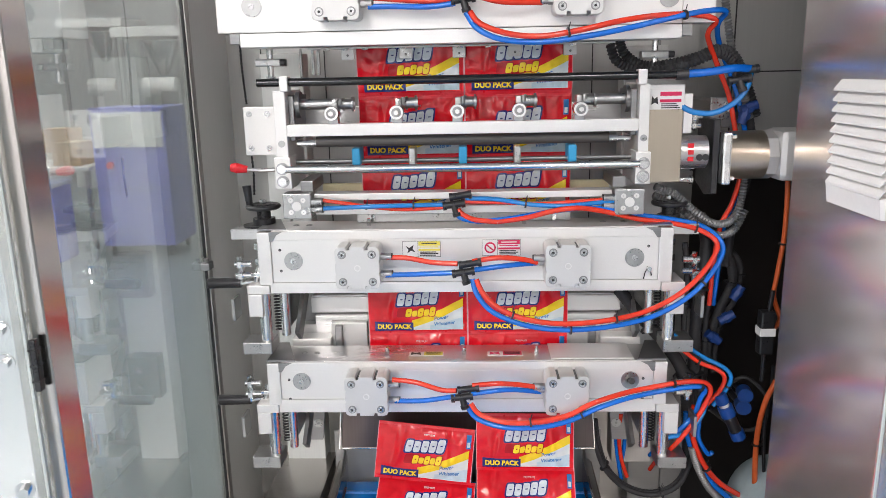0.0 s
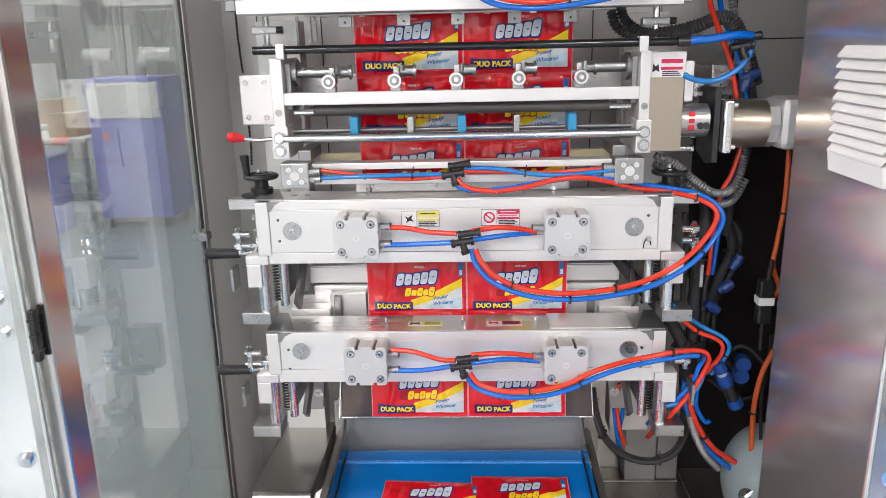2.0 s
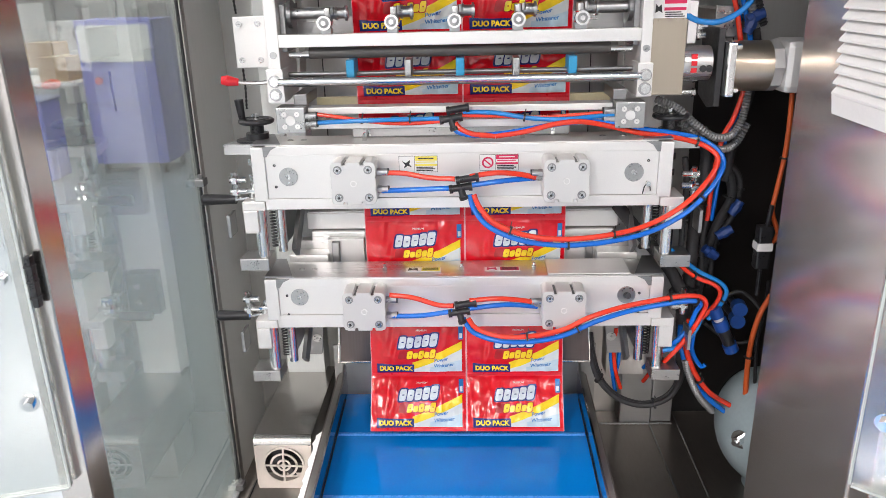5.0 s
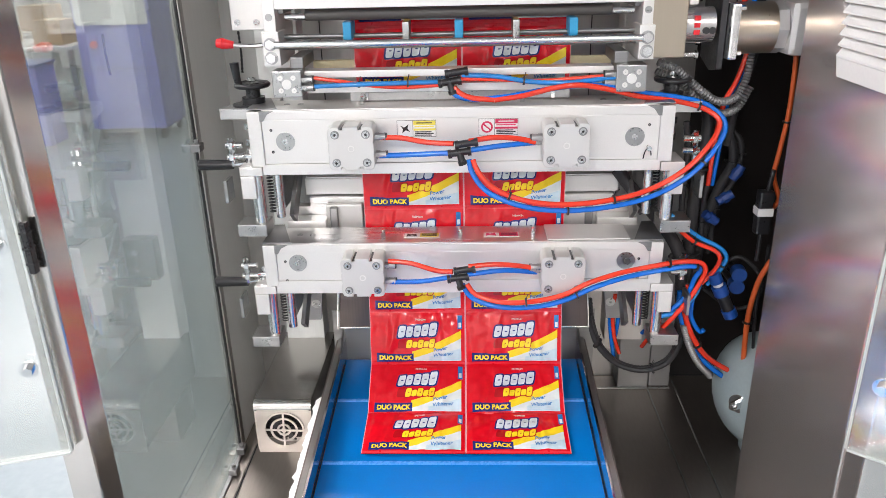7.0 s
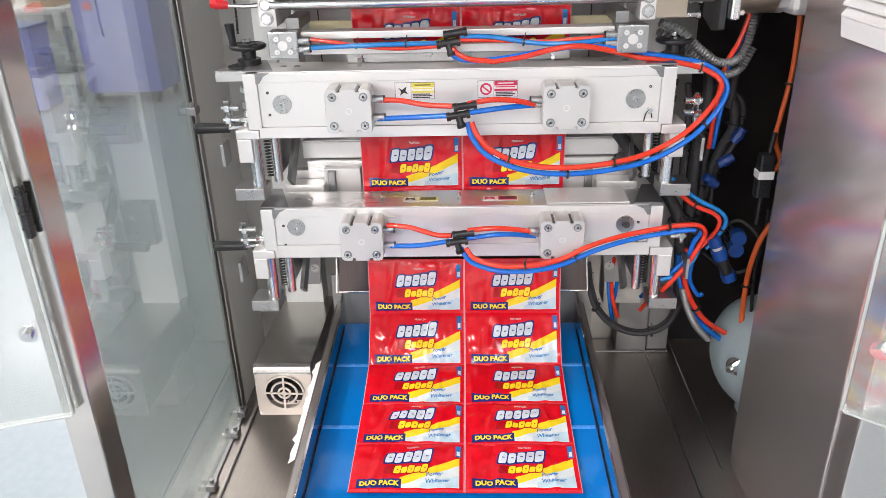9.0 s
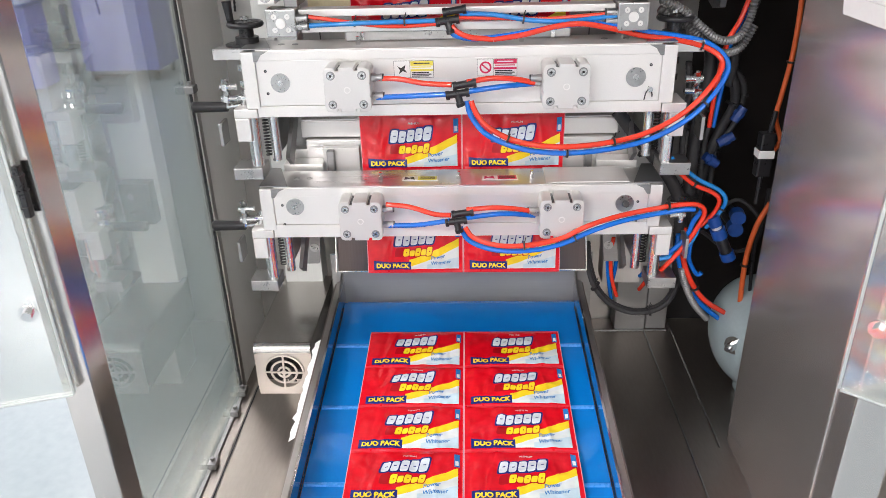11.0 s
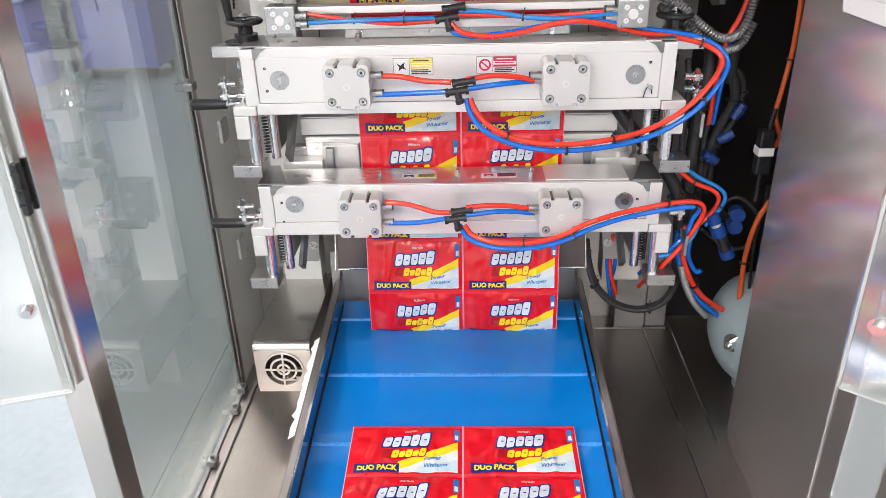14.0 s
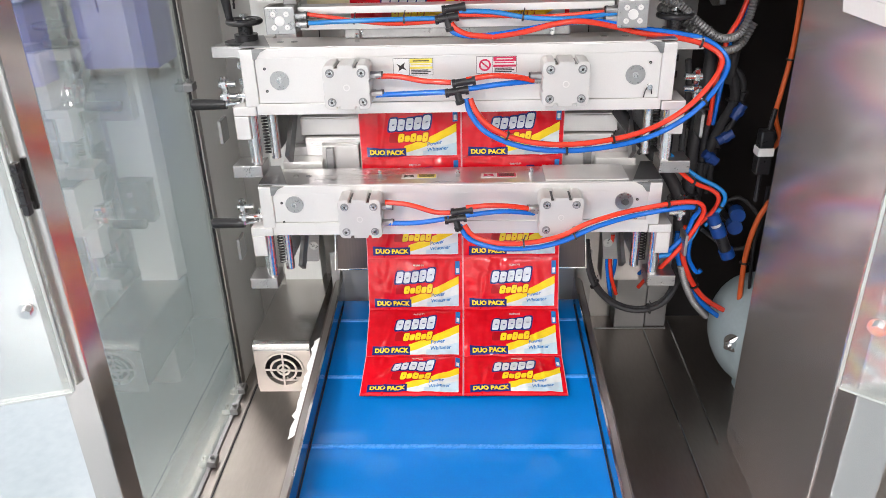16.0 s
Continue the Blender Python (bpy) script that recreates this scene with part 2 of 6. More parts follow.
def thing(name, label, category, base=(0, 0, 0), group="", kind=""):
    ob = new(name)
    ob.empty_display_size = 0.02
    ob.location = base
    ORIGIN[ob] = Vector(base)
    return tagged(ob, label, category, group, kind)


def mesh_of(name, bm, material, smooth=False):
    me = bpy.data.meshes.new(name)
    bm.to_mesh(me)
    bm.free()
    me.materials.append(material)
    if smooth:
        me.polygons.foreach_set("use_smooth", [True] * len(me.polygons))
        me.set_sharp_from_angle(angle=0.75)
    return me


def part(name, bm, material, parent, label="", smooth=False):
    """One mesh object under a thing or a part; the bmesh is in the room's metres."""
    base = ORIGIN.get(parent, Vector())
    bmesh.ops.translate(bm, verts=bm.verts, vec=-base)
    ob = new(name, mesh_of(name, bm, material, smooth))
    ob.parent = parent
    root = parent
    while root.parent:
        root = root.parent
    ORIGIN[ob] = ORIGIN.get(root, Vector())
    return tagged(ob, label)


def box(x0, x1, y0, y1, z0, z1, bevel=0.0012, bm=None):
    bm = bm or bmesh.new()
    got = bmesh.ops.create_cube(bm, size=1)
    m = Matrix.Translation(((x0 + x1) / 2, (y0 + y1) / 2, (z0 + z1) / 2)) @ Matrix.Diagonal((abs(x1 - x0), abs(y1 - y0), abs(z1 - z0), 1))
    bmesh.ops.transform(bm, matrix=m, verts=got["verts"])
    if bevel:
        edges = list({e for v in got["verts"] for e in v.link_edges})
        bmesh.ops.bevel(bm, geom=edges, offset=bevel, segments=2, affect="EDGES", profile=0.6)
    return bm


def rod(p0, p1, r, seg=16, bm=None, r2=None, cap=True):
    bm = bm or bmesh.new()
    p0, p1 = Vector(p0), Vector(p1)
    got = bmesh.ops.create_cone(bm, cap_ends=cap, segments=seg, radius1=r, radius2=r if r2 is None else r2, depth=(p1 - p0).length)
    turn = (p1 - p0).to_track_quat("Z", "Y").to_matrix().to_4x4()
    bmesh.ops.transform(bm, matrix=Matrix.Translation((p0 + p1) / 2) @ turn, verts=got["verts"])
    return bm


def ring(centre, axis, r_in, r_out, thick, seg=24, bm=None):
    """A flat washer or rim."""
    bm = bm or bmesh.new()
    turn = Vector(axis).to_track_quat("Z", "Y").to_matrix()
    c = Vector(centre)
    loops = []
    for r, h in ((r_in, -thick / 2), (r_out, -thick / 2), (r_out, thick / 2), (r_in, thick / 2)):
        loops.append([bm.verts.new(c + turn @ Vector((r * math.cos(a), r * math.sin(a), h))) for a in (2 * math.pi * k / seg for k in range(seg))])
    for a, b in zip(loops, loops[1:] + loops[:1]):
        for k in range(seg):
            bm.faces.new((a[k], a[(k + 1) % seg], b[(k + 1) % seg], b[k]))
    return bm


def torus(centre, axis, radius, tube, seg=32, side=10, bm=None):
    bm = bm or bmesh.new()
    turn = Vector(axis).to_track_quat("Z", "Y").to_matrix()
    c = Vector(centre)
    loops = []
    for k in range(seg):
        a = 2 * math.pi * k / seg
        loops.append([bm.verts.new(c + turn @ Vector(((radius + tube * math.cos(b)) * math.cos(a), (radius + tube * math.cos(b)) * math.sin(a), tube * math.sin(b))))
                      for b in (2 * math.pi * j / side for j in range(side))])
    for a, b in zip(loops, loops[1:] + loops[:1]):
        for j in range(side):
            bm.faces.new((a[j], b[j], b[(j + 1) % side], a[(j + 1) % side]))
    return bm


def glide(points, step=0.008):
    """Evenly spaced points of a smooth line through the given ones."""
    pts = [Vector(p) for p in points]
    pts = [pts[0] * 2 - pts[1]] + pts + [pts[-1] * 2 - pts[-2]]
    out = []
    for a, b, c, d in zip(pts, pts[1:], pts[2:], pts[3:]):
        n = max(2, int((c - b).length / step))
        for k in range(n):
            u = k / n
            out.append(0.5 * ((2 * b) + (c - a) * u + (2 * a - 5 * b + 4 * c - d) * u * u + (3 * b - a - 3 * c + d) * u ** 3))
    return out + [pts[-2]]


def sweep(points, r, seg=10, step=0.008, ribbed=0.0, squash=1.0):
    """A round hose along a smooth line; ribbed: the height of conduit rings."""
    line = glide(points, step)
    bm = bmesh.new()
    side = Vector((0, 1, 0.3)).normalized()
    loops = []
    for k, p in enumerate(line):
        ahead = (line[min(k + 1, len(line) - 1)] - line[max(k - 1, 0)]).normalized()
        side = (side - ahead * side.dot(ahead)).normalized()
        other = ahead.cross(side)
        rr = r + (ribbed if k % 2 else -ribbed)
        loops.append([bm.verts.new(p + side * (rr * math.cos(a)) + other * (rr * squash * math.sin(a))) for a in (2 * math.pi * j / seg for j in range(seg))])
    for a, b in zip(loops, loops[1:]):
        for j in range(seg):
            bm.faces.new((a[j], a[(j + 1) % seg], b[(j + 1) % seg], b[j]))
    bm.faces.new(loops[0][::-1]), bm.faces.new(loops[-1])
    bmesh.ops.recalc_face_normals(bm, faces=bm.faces)
    return bm


def prism(outline, axis, lo, hi, bevel=0.0):
    """A plate cut to an outline: axis 'y' takes (x, z) points, 'x' takes (y, z), 'z' takes (x, y)."""
    bm = bmesh.new()

    def at(p, h):
        return {"y": (p[0], h, p[1]), "x": (h, p[0], p[1]), "z": (p[0], p[1], h)}[axis]
    a = [bm.verts.new(at(p, lo)) for p in outline]
    b = [bm.verts.new(at(p, hi)) for p in outline]
    bm.faces.new(a), bm.faces.new(b[::-1])
    for k in range(len(outline)):
        n = (k + 1) % len(outline)
        bm.faces.new((a[k], b[k], b[n], a[n]))
    bmesh.ops.recalc_face_normals(bm, faces=bm.faces)
    if bevel:
        bmesh.ops.bevel(bm, geom=list(bm.edges), offset=bevel, segments=1, affect="EDGES")
    return bm


def text_mesh(words, size, material, shear=0.0, bold=0.0, name="lettering"):
    """Flat lettering in its own plane, x to the right and y up, centred."""
    curve = bpy.data.curves.new(name, "FONT")
    curve.body, curve.size, curve.align_x, curve.align_y, curve.shear, curve.offset = words, size, "CENTER", "CENTER", shear, bold
    curve.resolution_u = 3
    ob = bpy.data.objects.new(name, curve)
    scene.collection.objects.link(ob)
    me = bpy.data.meshes.new_from_object(ob.evaluated_get(bpy.context.evaluated_depsgraph_get()))
    bpy.data.objects.remove(ob)
    me.materials.clear()
    me.materials.append(material)
    return me


def hose(name, points, r, material, label, category="air hose", group="", ribbed=0.0, step=0.008, seg=10, squash=1.0, ties=()):
    base = Vector(points[0])
    t = thing(name, label, category, base, group)
    part("tube", sweep(points, r, seg, step, ribbed, squash), material, t, "", True)
    line = glide(points, 0.01)
    for u in ties:
        k = min(len(line) - 2, int(u * (len(line) - 1)))
        way = (line[k + 1] - line[k]).normalized() * 0.0016
        bm = rod(line[k] - way, line[k] + way, r * 1.75, 12)
        rod(line[k] + Vector((0, 0, r)), line[k] + Vector((0.003, 0, r * 2.2 + 0.006)), 0.0009, 6, bm)
        part("cable_tie", bm, BLACK, t, "black nylon cable tie")
    return t


def socket_screw(x, y, z, r, parent, name="screw"):
    """A socket-head screw whose head faces the door."""
    bm = ring((x, y - 0.0012, z), (0, 1, 0), r * 0.45, r, 0.0032, 18)
    rod((x, y + 0.0002, z), (x, y - 0.0008, z), r * 0.46, 6, bm)
    return part(name, bm, SCREW, parent, "", True)

# ---- the hall ----
def setting(name, bm, material, label, category="structure"):
    ob = new(name, mesh_of(name, bm, material))
    return tagged(ob, label, category, "", "structure")


setting("ground", box(-9, 9, -8, 11, -0.2, 0.0, 0), FLOOR, "smooth grey-green epoxy factory floor", "floor")
setting("wall_north", box(-9, 9, 11, 11.2, 0, 4.2, 0), HALL, "white painted hall wall", "wall")
setting("wall_south", box(-9, 9, -8.2, -8, 0, 4.2, 0), HALL, "white painted hall wall", "wall")
setting("wall_east", box(9, 9.2, -8.2, 11.2, 0, 4.2, 0), HALL, "white painted hall wall", "wall")
setting("wall_west", box(-9.2, -9, -8.2, 11.2, 0, 4.2, 0), HALL, "white painted hall wall", "wall")
setting("ceiling", box(-9.2, 9.2, -8.2, 11.2, 4.2, 4.35, 0), HALL, "white hall ceiling", "ceiling")


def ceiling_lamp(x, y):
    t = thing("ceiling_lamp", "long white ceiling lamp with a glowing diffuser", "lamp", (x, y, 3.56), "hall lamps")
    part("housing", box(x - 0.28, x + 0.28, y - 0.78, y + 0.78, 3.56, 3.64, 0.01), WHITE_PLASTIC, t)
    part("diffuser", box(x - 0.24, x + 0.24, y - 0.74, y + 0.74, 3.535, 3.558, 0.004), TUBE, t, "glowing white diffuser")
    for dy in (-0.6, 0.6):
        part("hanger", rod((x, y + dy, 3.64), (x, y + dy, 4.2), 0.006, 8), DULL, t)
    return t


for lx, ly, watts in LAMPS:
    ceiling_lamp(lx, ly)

# ---- the machine's housing ----
BACK, PANF = 0.47, 0.40      # rear wall, floor pan
GX, RX = -0.56, 0.57         # glass side, sheet side

housing = thing("machine_housing", "brushed stainless steel machine housing with open doors", "machine", (0, 0, 0.1))
part("rear_panel", box(GX, 0.545, BACK, BACK + 0.02, 0.3, 2.25, 0.001), SATIN, housing, "brushed stainless rear sheet")
part("rear_sheet_joint", box(0.452, 0.456, BACK - 0.003, BACK - 0.0005, PANF, 2.2, 0), GREY, housing)
part("bay_top_sheet", box(0.549, 1.05, BACK + 0.058, BACK + 0.08, 1.303, 2.25, 0.001), SATIN, housing, "dim grey steel sheet of the bay")
# the bay is only unlit; its darkness is put into this wall's colour
part("dark_bay_back", box(0.549, 1.05, BACK + 0.06, BACK + 0.08, 0.3, 1.30, 0.001), VOID, housing, "bay wall coloured near-black for the shade of the unlit bay")
for jx in (-0.475, -0.325, 0.30):
    part("rear_sheet_joint", box(jx - 0.0012, jx + 0.0012, BACK - 0.0025, BACK - 0.0005, PANF, 2.2, 0), DARK, housing)
for jx, jz in ((0.64, 0.0), (0.0, 1.50)):
    joint = box(jx, jx + 0.003, BACK + 0.0555, BACK + 0.0575, 1.31, 2.2, 0) if jx else box(0.55, 1.04, BACK + 0.0555, BACK + 0.0575, jz, jz + 0.003, 0)
    part("bay_sheet_joint", joint, DARK, housing)
# the bay's right wall carries the same painted shade
part("dark_bay_side", box(1.05, 1.07, -0.05, BACK + 0.08, 0.3, 2.25, 0.001), VOID, housing, "bay wall coloured near-black for the shade of the unlit bay")
part("floor_pan", box(-0.50, 1.05, -0.62, BACK - 0.004, PANF - 0.012, PANF, 0.001), PAN, housing, "stained stainless floor pan")
part("pan_joint", box(0.4805, 0.4840, -0.62, 0.404, PANF + 0.0005, PANF + 0.004, 0.0005), DULL, housing, "raised sheet joint")
part("weld_bead", sweep([(0.556, 0.44, PANF + 0.002), (0.551, 0.2, PANF + 0.002), (0.547, -0.06, PANF + 0.002)], 0.0022, 6, 0.01, 0.0007), DULL, housing, "rough weld bead", True)
part("floor_step", box(GX + 0.002, -0.502, -0.62, BACK - 0.004, 0.30, 0.345, 0.002), PAN, housing, "stainless ledge beside the pan")
part("pan_gap", box(-0.497, -0.4945, -0.62, BACK - 0.004, PANF + 0.0005, PANF + 0.002, 0), DARK, housing)
part("pan_rim", box(-0.506, -0.498, -0.62, BACK - 0.004, 0.346, PANF + 0.003, 0.001), PAN, housing)
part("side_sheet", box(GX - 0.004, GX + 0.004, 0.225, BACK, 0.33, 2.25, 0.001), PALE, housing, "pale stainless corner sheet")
part("side_panel", box(RX, RX + 0.028, -0.385, -0.030, 0.2, 2.25, 0.003), STEEL_P, housing, "brushed stainless side panel")
part("panel_return", box(RX + 0.0285, RX + 0.46, -0.053, -0.030, 0.2, 2.25, 0.002), STEEL, housing)
part("front_post", box(RX + 0.002, RX + 0.075, -0.44, -0.388, 0.1, 2.25, 0.004), STEEL_P, housing, "stainless front post")
part("front_post", prism([(GX - 0.054, -0.39), (GX - 0.0045, -0.39), (GX + 0.0025, -0.343), (GX - 0.054, -0.343)], "z", 0.1, 2.25, 0.002), POST, housing, "stainless front post")
part("top_panel", box(GX - 0.05, 1.07, -0.44, BACK + 0.08, 2.25, 2.27, 0.002), STEEL_H, housing, "stainless roof sheet")
part("base_sheet", box(GX - 0.05, RX + 0.07, -0.64, BACK, 0.08, 0.295, 0.002), STEEL_H, housing)
part("support_column", box(0.404, 0.484, 0.405, BACK - 0.004, PANF, 0.95, 0.003), APRON, housing, "square stainless support column")
part("support_column", box(0.4865, 0.540, 0.407, BACK - 0.004, PANF + 0.004, 0.95, 0.003), APRON, housing, "square stainless support column")
part("column_weld", sweep([(0.33, 0.402, PANF + 0.002), (0.42, 0.401, PANF + 0.002), (0.54, 0.402, PANF + 0.002)], 0.003, 6, 0.006, 0.0012), DULL, housing, "rough bright weld bead", True)
part("rear_shelf", box(-0.29, 0.29, 0.219, BACK - 0.004, 0.54, 0.56, 0.002), STEEL_H, housing)
part("rear_apron", box(-0.30, 0.30, 0.212, 0.218, PANF + 0.002, 0.73, 0.001), APRON, housing, "plain stainless apron sheet")

# glass side
side = thing("glass_side", "tinted glass side panel in a slim steel frame", "glass panel", (GX, 0, 0.33))
pane = part("pane", box(GX - 0.003, GX + 0.003, -0.343, 0.205, 0.35, 2.24, 0), GLASS, side, "green-tinted reflective glass")
pane.visible_shadow = False
part("rear_stile", box(GX - 0.008, GX + 0.010, 0.205, 0.228, 0.33, 2.24, 0.002), STEEL, side)
part("seal", box(GX + 0.003, GX + 0.0075, 0.199, 0.2045, 0.345, 2.24, 0.0005), BLACK, side, "black rubber seal")
part("bottom_rail", box(GX - 0.008, GX + 0.012, -0.60, 0.204, 0.330, 0.3495, 0.002), GREY, side)
part("rail_seal", box(GX + 0.0125, GX + 0.018, -0.60, 0.20, 0.330, 0.344, 0.001), BLACK, side, "black rubber seal")
for y, z in ((0.19, 0.36), (0.12, 0.352), (-0.06, 0.352), (0.19, 1.12)):
    bm = box(GX + 0.003, GX + 0.022, y - 0.014, y + 0.014, z - 0.004, z + 0.012, 0.002)
    rod((GX + 0.012, y, z + 0.012), (GX + 0.012, y, z + 0.02), 0.005, 6, bm)
    part("clamp", bm, GREY, side, "zinc glass clamp")


# open doors
def open_door(name, sign, x, y, swing, z0, label):
    """A clear acrylic door leaf swung outwards; swing: degrees from straight out to the side."""
    t = thing(name, label, "door", (x, y, z0))
    w, way = 0.52, Vector((sign * math.cos(radians(swing)), -math.sin(radians(swing)), 0))
    turn = Matrix.Translation((x, y, 0)) @ way.to_track_quat("X", "Z").to_matrix().to_4x4()

    def leaf(pname, bm, mat, lab="", parent=None):
        bmesh.ops.transform(bm, matrix=turn, verts=bm.verts)
        bmesh.ops.recalc_face_normals(bm, faces=bm.faces)
        return part(pname, bm, mat, parent or t, lab)
    p = leaf("pane", box(0, w, -0.005, 0.005, z0, 2.2, 0), ACRYLIC, "scuffed clear acrylic")
    p.visible_shadow = False
    leaf("edge", box(-0.004, -0.0003, -0.006, 0.006, z0, 2.2, 0.0008), EDGE_GLOW, "bright polished edge")
    leaf("bottom_edge", box(0, w, -0.006, 0.006, z0 - 0.004, z0 - 0.0003, 0.0008), EDGE_GLOW, "bright polished edge")
    for z in (0.955, 1.145, 1.192, 1.55, 1.60):
        bm = ring((0.026, -0.0065 * sign, z), (0, 1, 0), 0.004, 0.013, 0.002)
        rod((0.026, -0.007 * sign, z), (0.026, -0.017 * sign, z), 0.0075, 6, bm)
        leaf("bolt", bm, CHROME, "dome nut and washer")
    return t


dl = open_door("acrylic_door", -1, -0.590, -0.402, 16, 0.806, "clear acrylic door swung wide open, scuffed")
bm = box(-0.582, -0.573, -0.408, -0.396, 1.10, 1.175, 0.002)
for z in (1.115, 1.138, 1.160):
    box(-0.583, -0.572, -0.410, -0.394, z - 0.0015, z + 0.0015, 0.0005, bm)
part("hinge", bm, BLACK, dl, "black plastic hinge")
dr = open_door("acrylic_door", 1, 0.541, -0.447, 38, 0.846, "clear acrylic door standing open, scuffed")
bm = box(0.548, 0.572, -0.460, -0.442, 1.085, 1.155, 0.004)
part("hinge", bm, BLACK, dr, "black plastic hinge")

# white vent louvre on the side panel
vent = thing("vent_louvre", "white plastic ventilation louvre on the stainless panel", "vent", (RX, -0.17, 1.30))
VY0, VY1, VZ0, VZ1 = -0.345, -0.188, 1.312, 1.494
part("backing", box(RX - 0.004, RX - 0.0005, VY0, VY1, VZ0, VZ1, 0.001), WHITE_PLASTIC, vent)
part("bottom_rim", prism([(RX - 0.0045, VZ0), (RX - 0.010, VZ0), (RX - 0.014, VZ0 + 0.028), (RX - 0.0045, VZ0 + 0.03)], "y", VY0, VY1), WHITE_PLASTIC, vent)
for k in range(10):
    z = VZ0 + 0.030 + k * 0.0152
    slat = prism([(RX - 0.0045, z + 0.013), (RX - 0.0045, z + 0.0155), (RX - 0.015, z + 0.0018), (RX - 0.015, z - 0.0012)], "y", VY0, VY1)
    part("slat", slat, WHITE_PLASTIC, vent)


# ---- sealing jaw beams ----
def air_cylinder(parent, x, z, w=0.080, h=0.077, y0=-0.052, y1=-0.0022):
    """A square compact cylinder with four screws, grooves on top and a bore mark."""
    # rounded corner lobes, shallow waists and two open slots along the top and the underside
    half = [(0.5, 0.10), (0.475, 0.14), (0.5, 0.18), (0.5, 0.40), (0.47, 0.47), (0.40, 0.5), (0.245, 0.5), (0.245, 0.43), (0.165, 0.43), (0.165, 0.5)]
    top = half + [(-u, v) for u, v in reversed(half)]
    outline = [(x + u * w, z + v * h) for u, v in top] + [(x + u * w, z - v * h) for u, v in reversed(top)]
    bm = prism(outline, "y", y0, y1, 0.0008)
    body = part("air_cylinder", bm, CAST, parent, "square bead-blasted air cylinder")
    for gx in (-0.205, 0.205):
        for gz in (-0.425, 0.425):
            part("groove", box(x + gx * w - 0.0026, x + gx * w + 0.0026, y0 + 0.002, y1 - 0.002, z + gz * h - 0.0004, z + gz * h + 0.0004, 0), DARK, body)
    for sx in (-1, 1):
        for sz in (-1, 1):
            px, pz = x + sx * w * 0.335, z + sz * h * 0.325
            part("bore", ring((px, y0 - 0.0006, pz), (0, 1, 0), 0.0056, 0.0076, 0.0012, 18), GREY, body)
            socket_screw(px, y0 - 0.0006, pz, 0.0054, body)
            part("hex_socket", rod((px, y0 - 0.0012, pz), (px, y0 - 0.0022, pz), 0.0024, 6), DARK, body)
    part("bore_mark", ring((x, y0 - 0.0006, z), (0, 1, 0), 0.0042, 0.0058, 0.0012, 20), ALU, body)
    return body


def push_fitting(parent, x, y, z, sign=1):
    bm = rod((x, y, z), (x + sign * 0.008, y, z), 0.0072, 6)
    rod((x + sign * 0.008, y, z), (x + sign * 0.016, y, z), 0.0064, 16, bm)
    rod((x + sign * 0.016, y, z), (x + sign * 0.019, y, z), 0.0072, 16, bm)
    fit = part("push_fitting", bm, DULL, parent, "nickel-plated push fitting")
    part("release_collar", rod((x + sign * 0.0192, y, z), (x + sign * 0.0215, y, z), 0.0066, 14), BLACK, fit, "black release collar")
    return fit


def star_handle(parent, x, y, z):
    bm = rod((x - 0.062, y, z), (x, y, z), 0.0105, 16, None, 0.0090)
    rod((x - 0.066, y, z), (x - 0.062, y, z), 0.0075, 16, bm, 0.0105)
    h = part("clamp_lever", bm, BLACK, parent, "black plastic lever grip", True)
    bm = rod((x, y, z), (x + 0.03, y + 0.004, z + 0.004), 0.0045, 10)
    rod((x + 0.026, y, z - 0.012), (x + 0.034, y + 0.01, z + 0.028), 0.006, 10, bm)
    box(x + 0.02, x + 0.042, y - 0.004, y + 0.016, z + 0.012, z + 0.02, 0.002, bm)
    part("lever_shaft", bm, CHROME, parent)


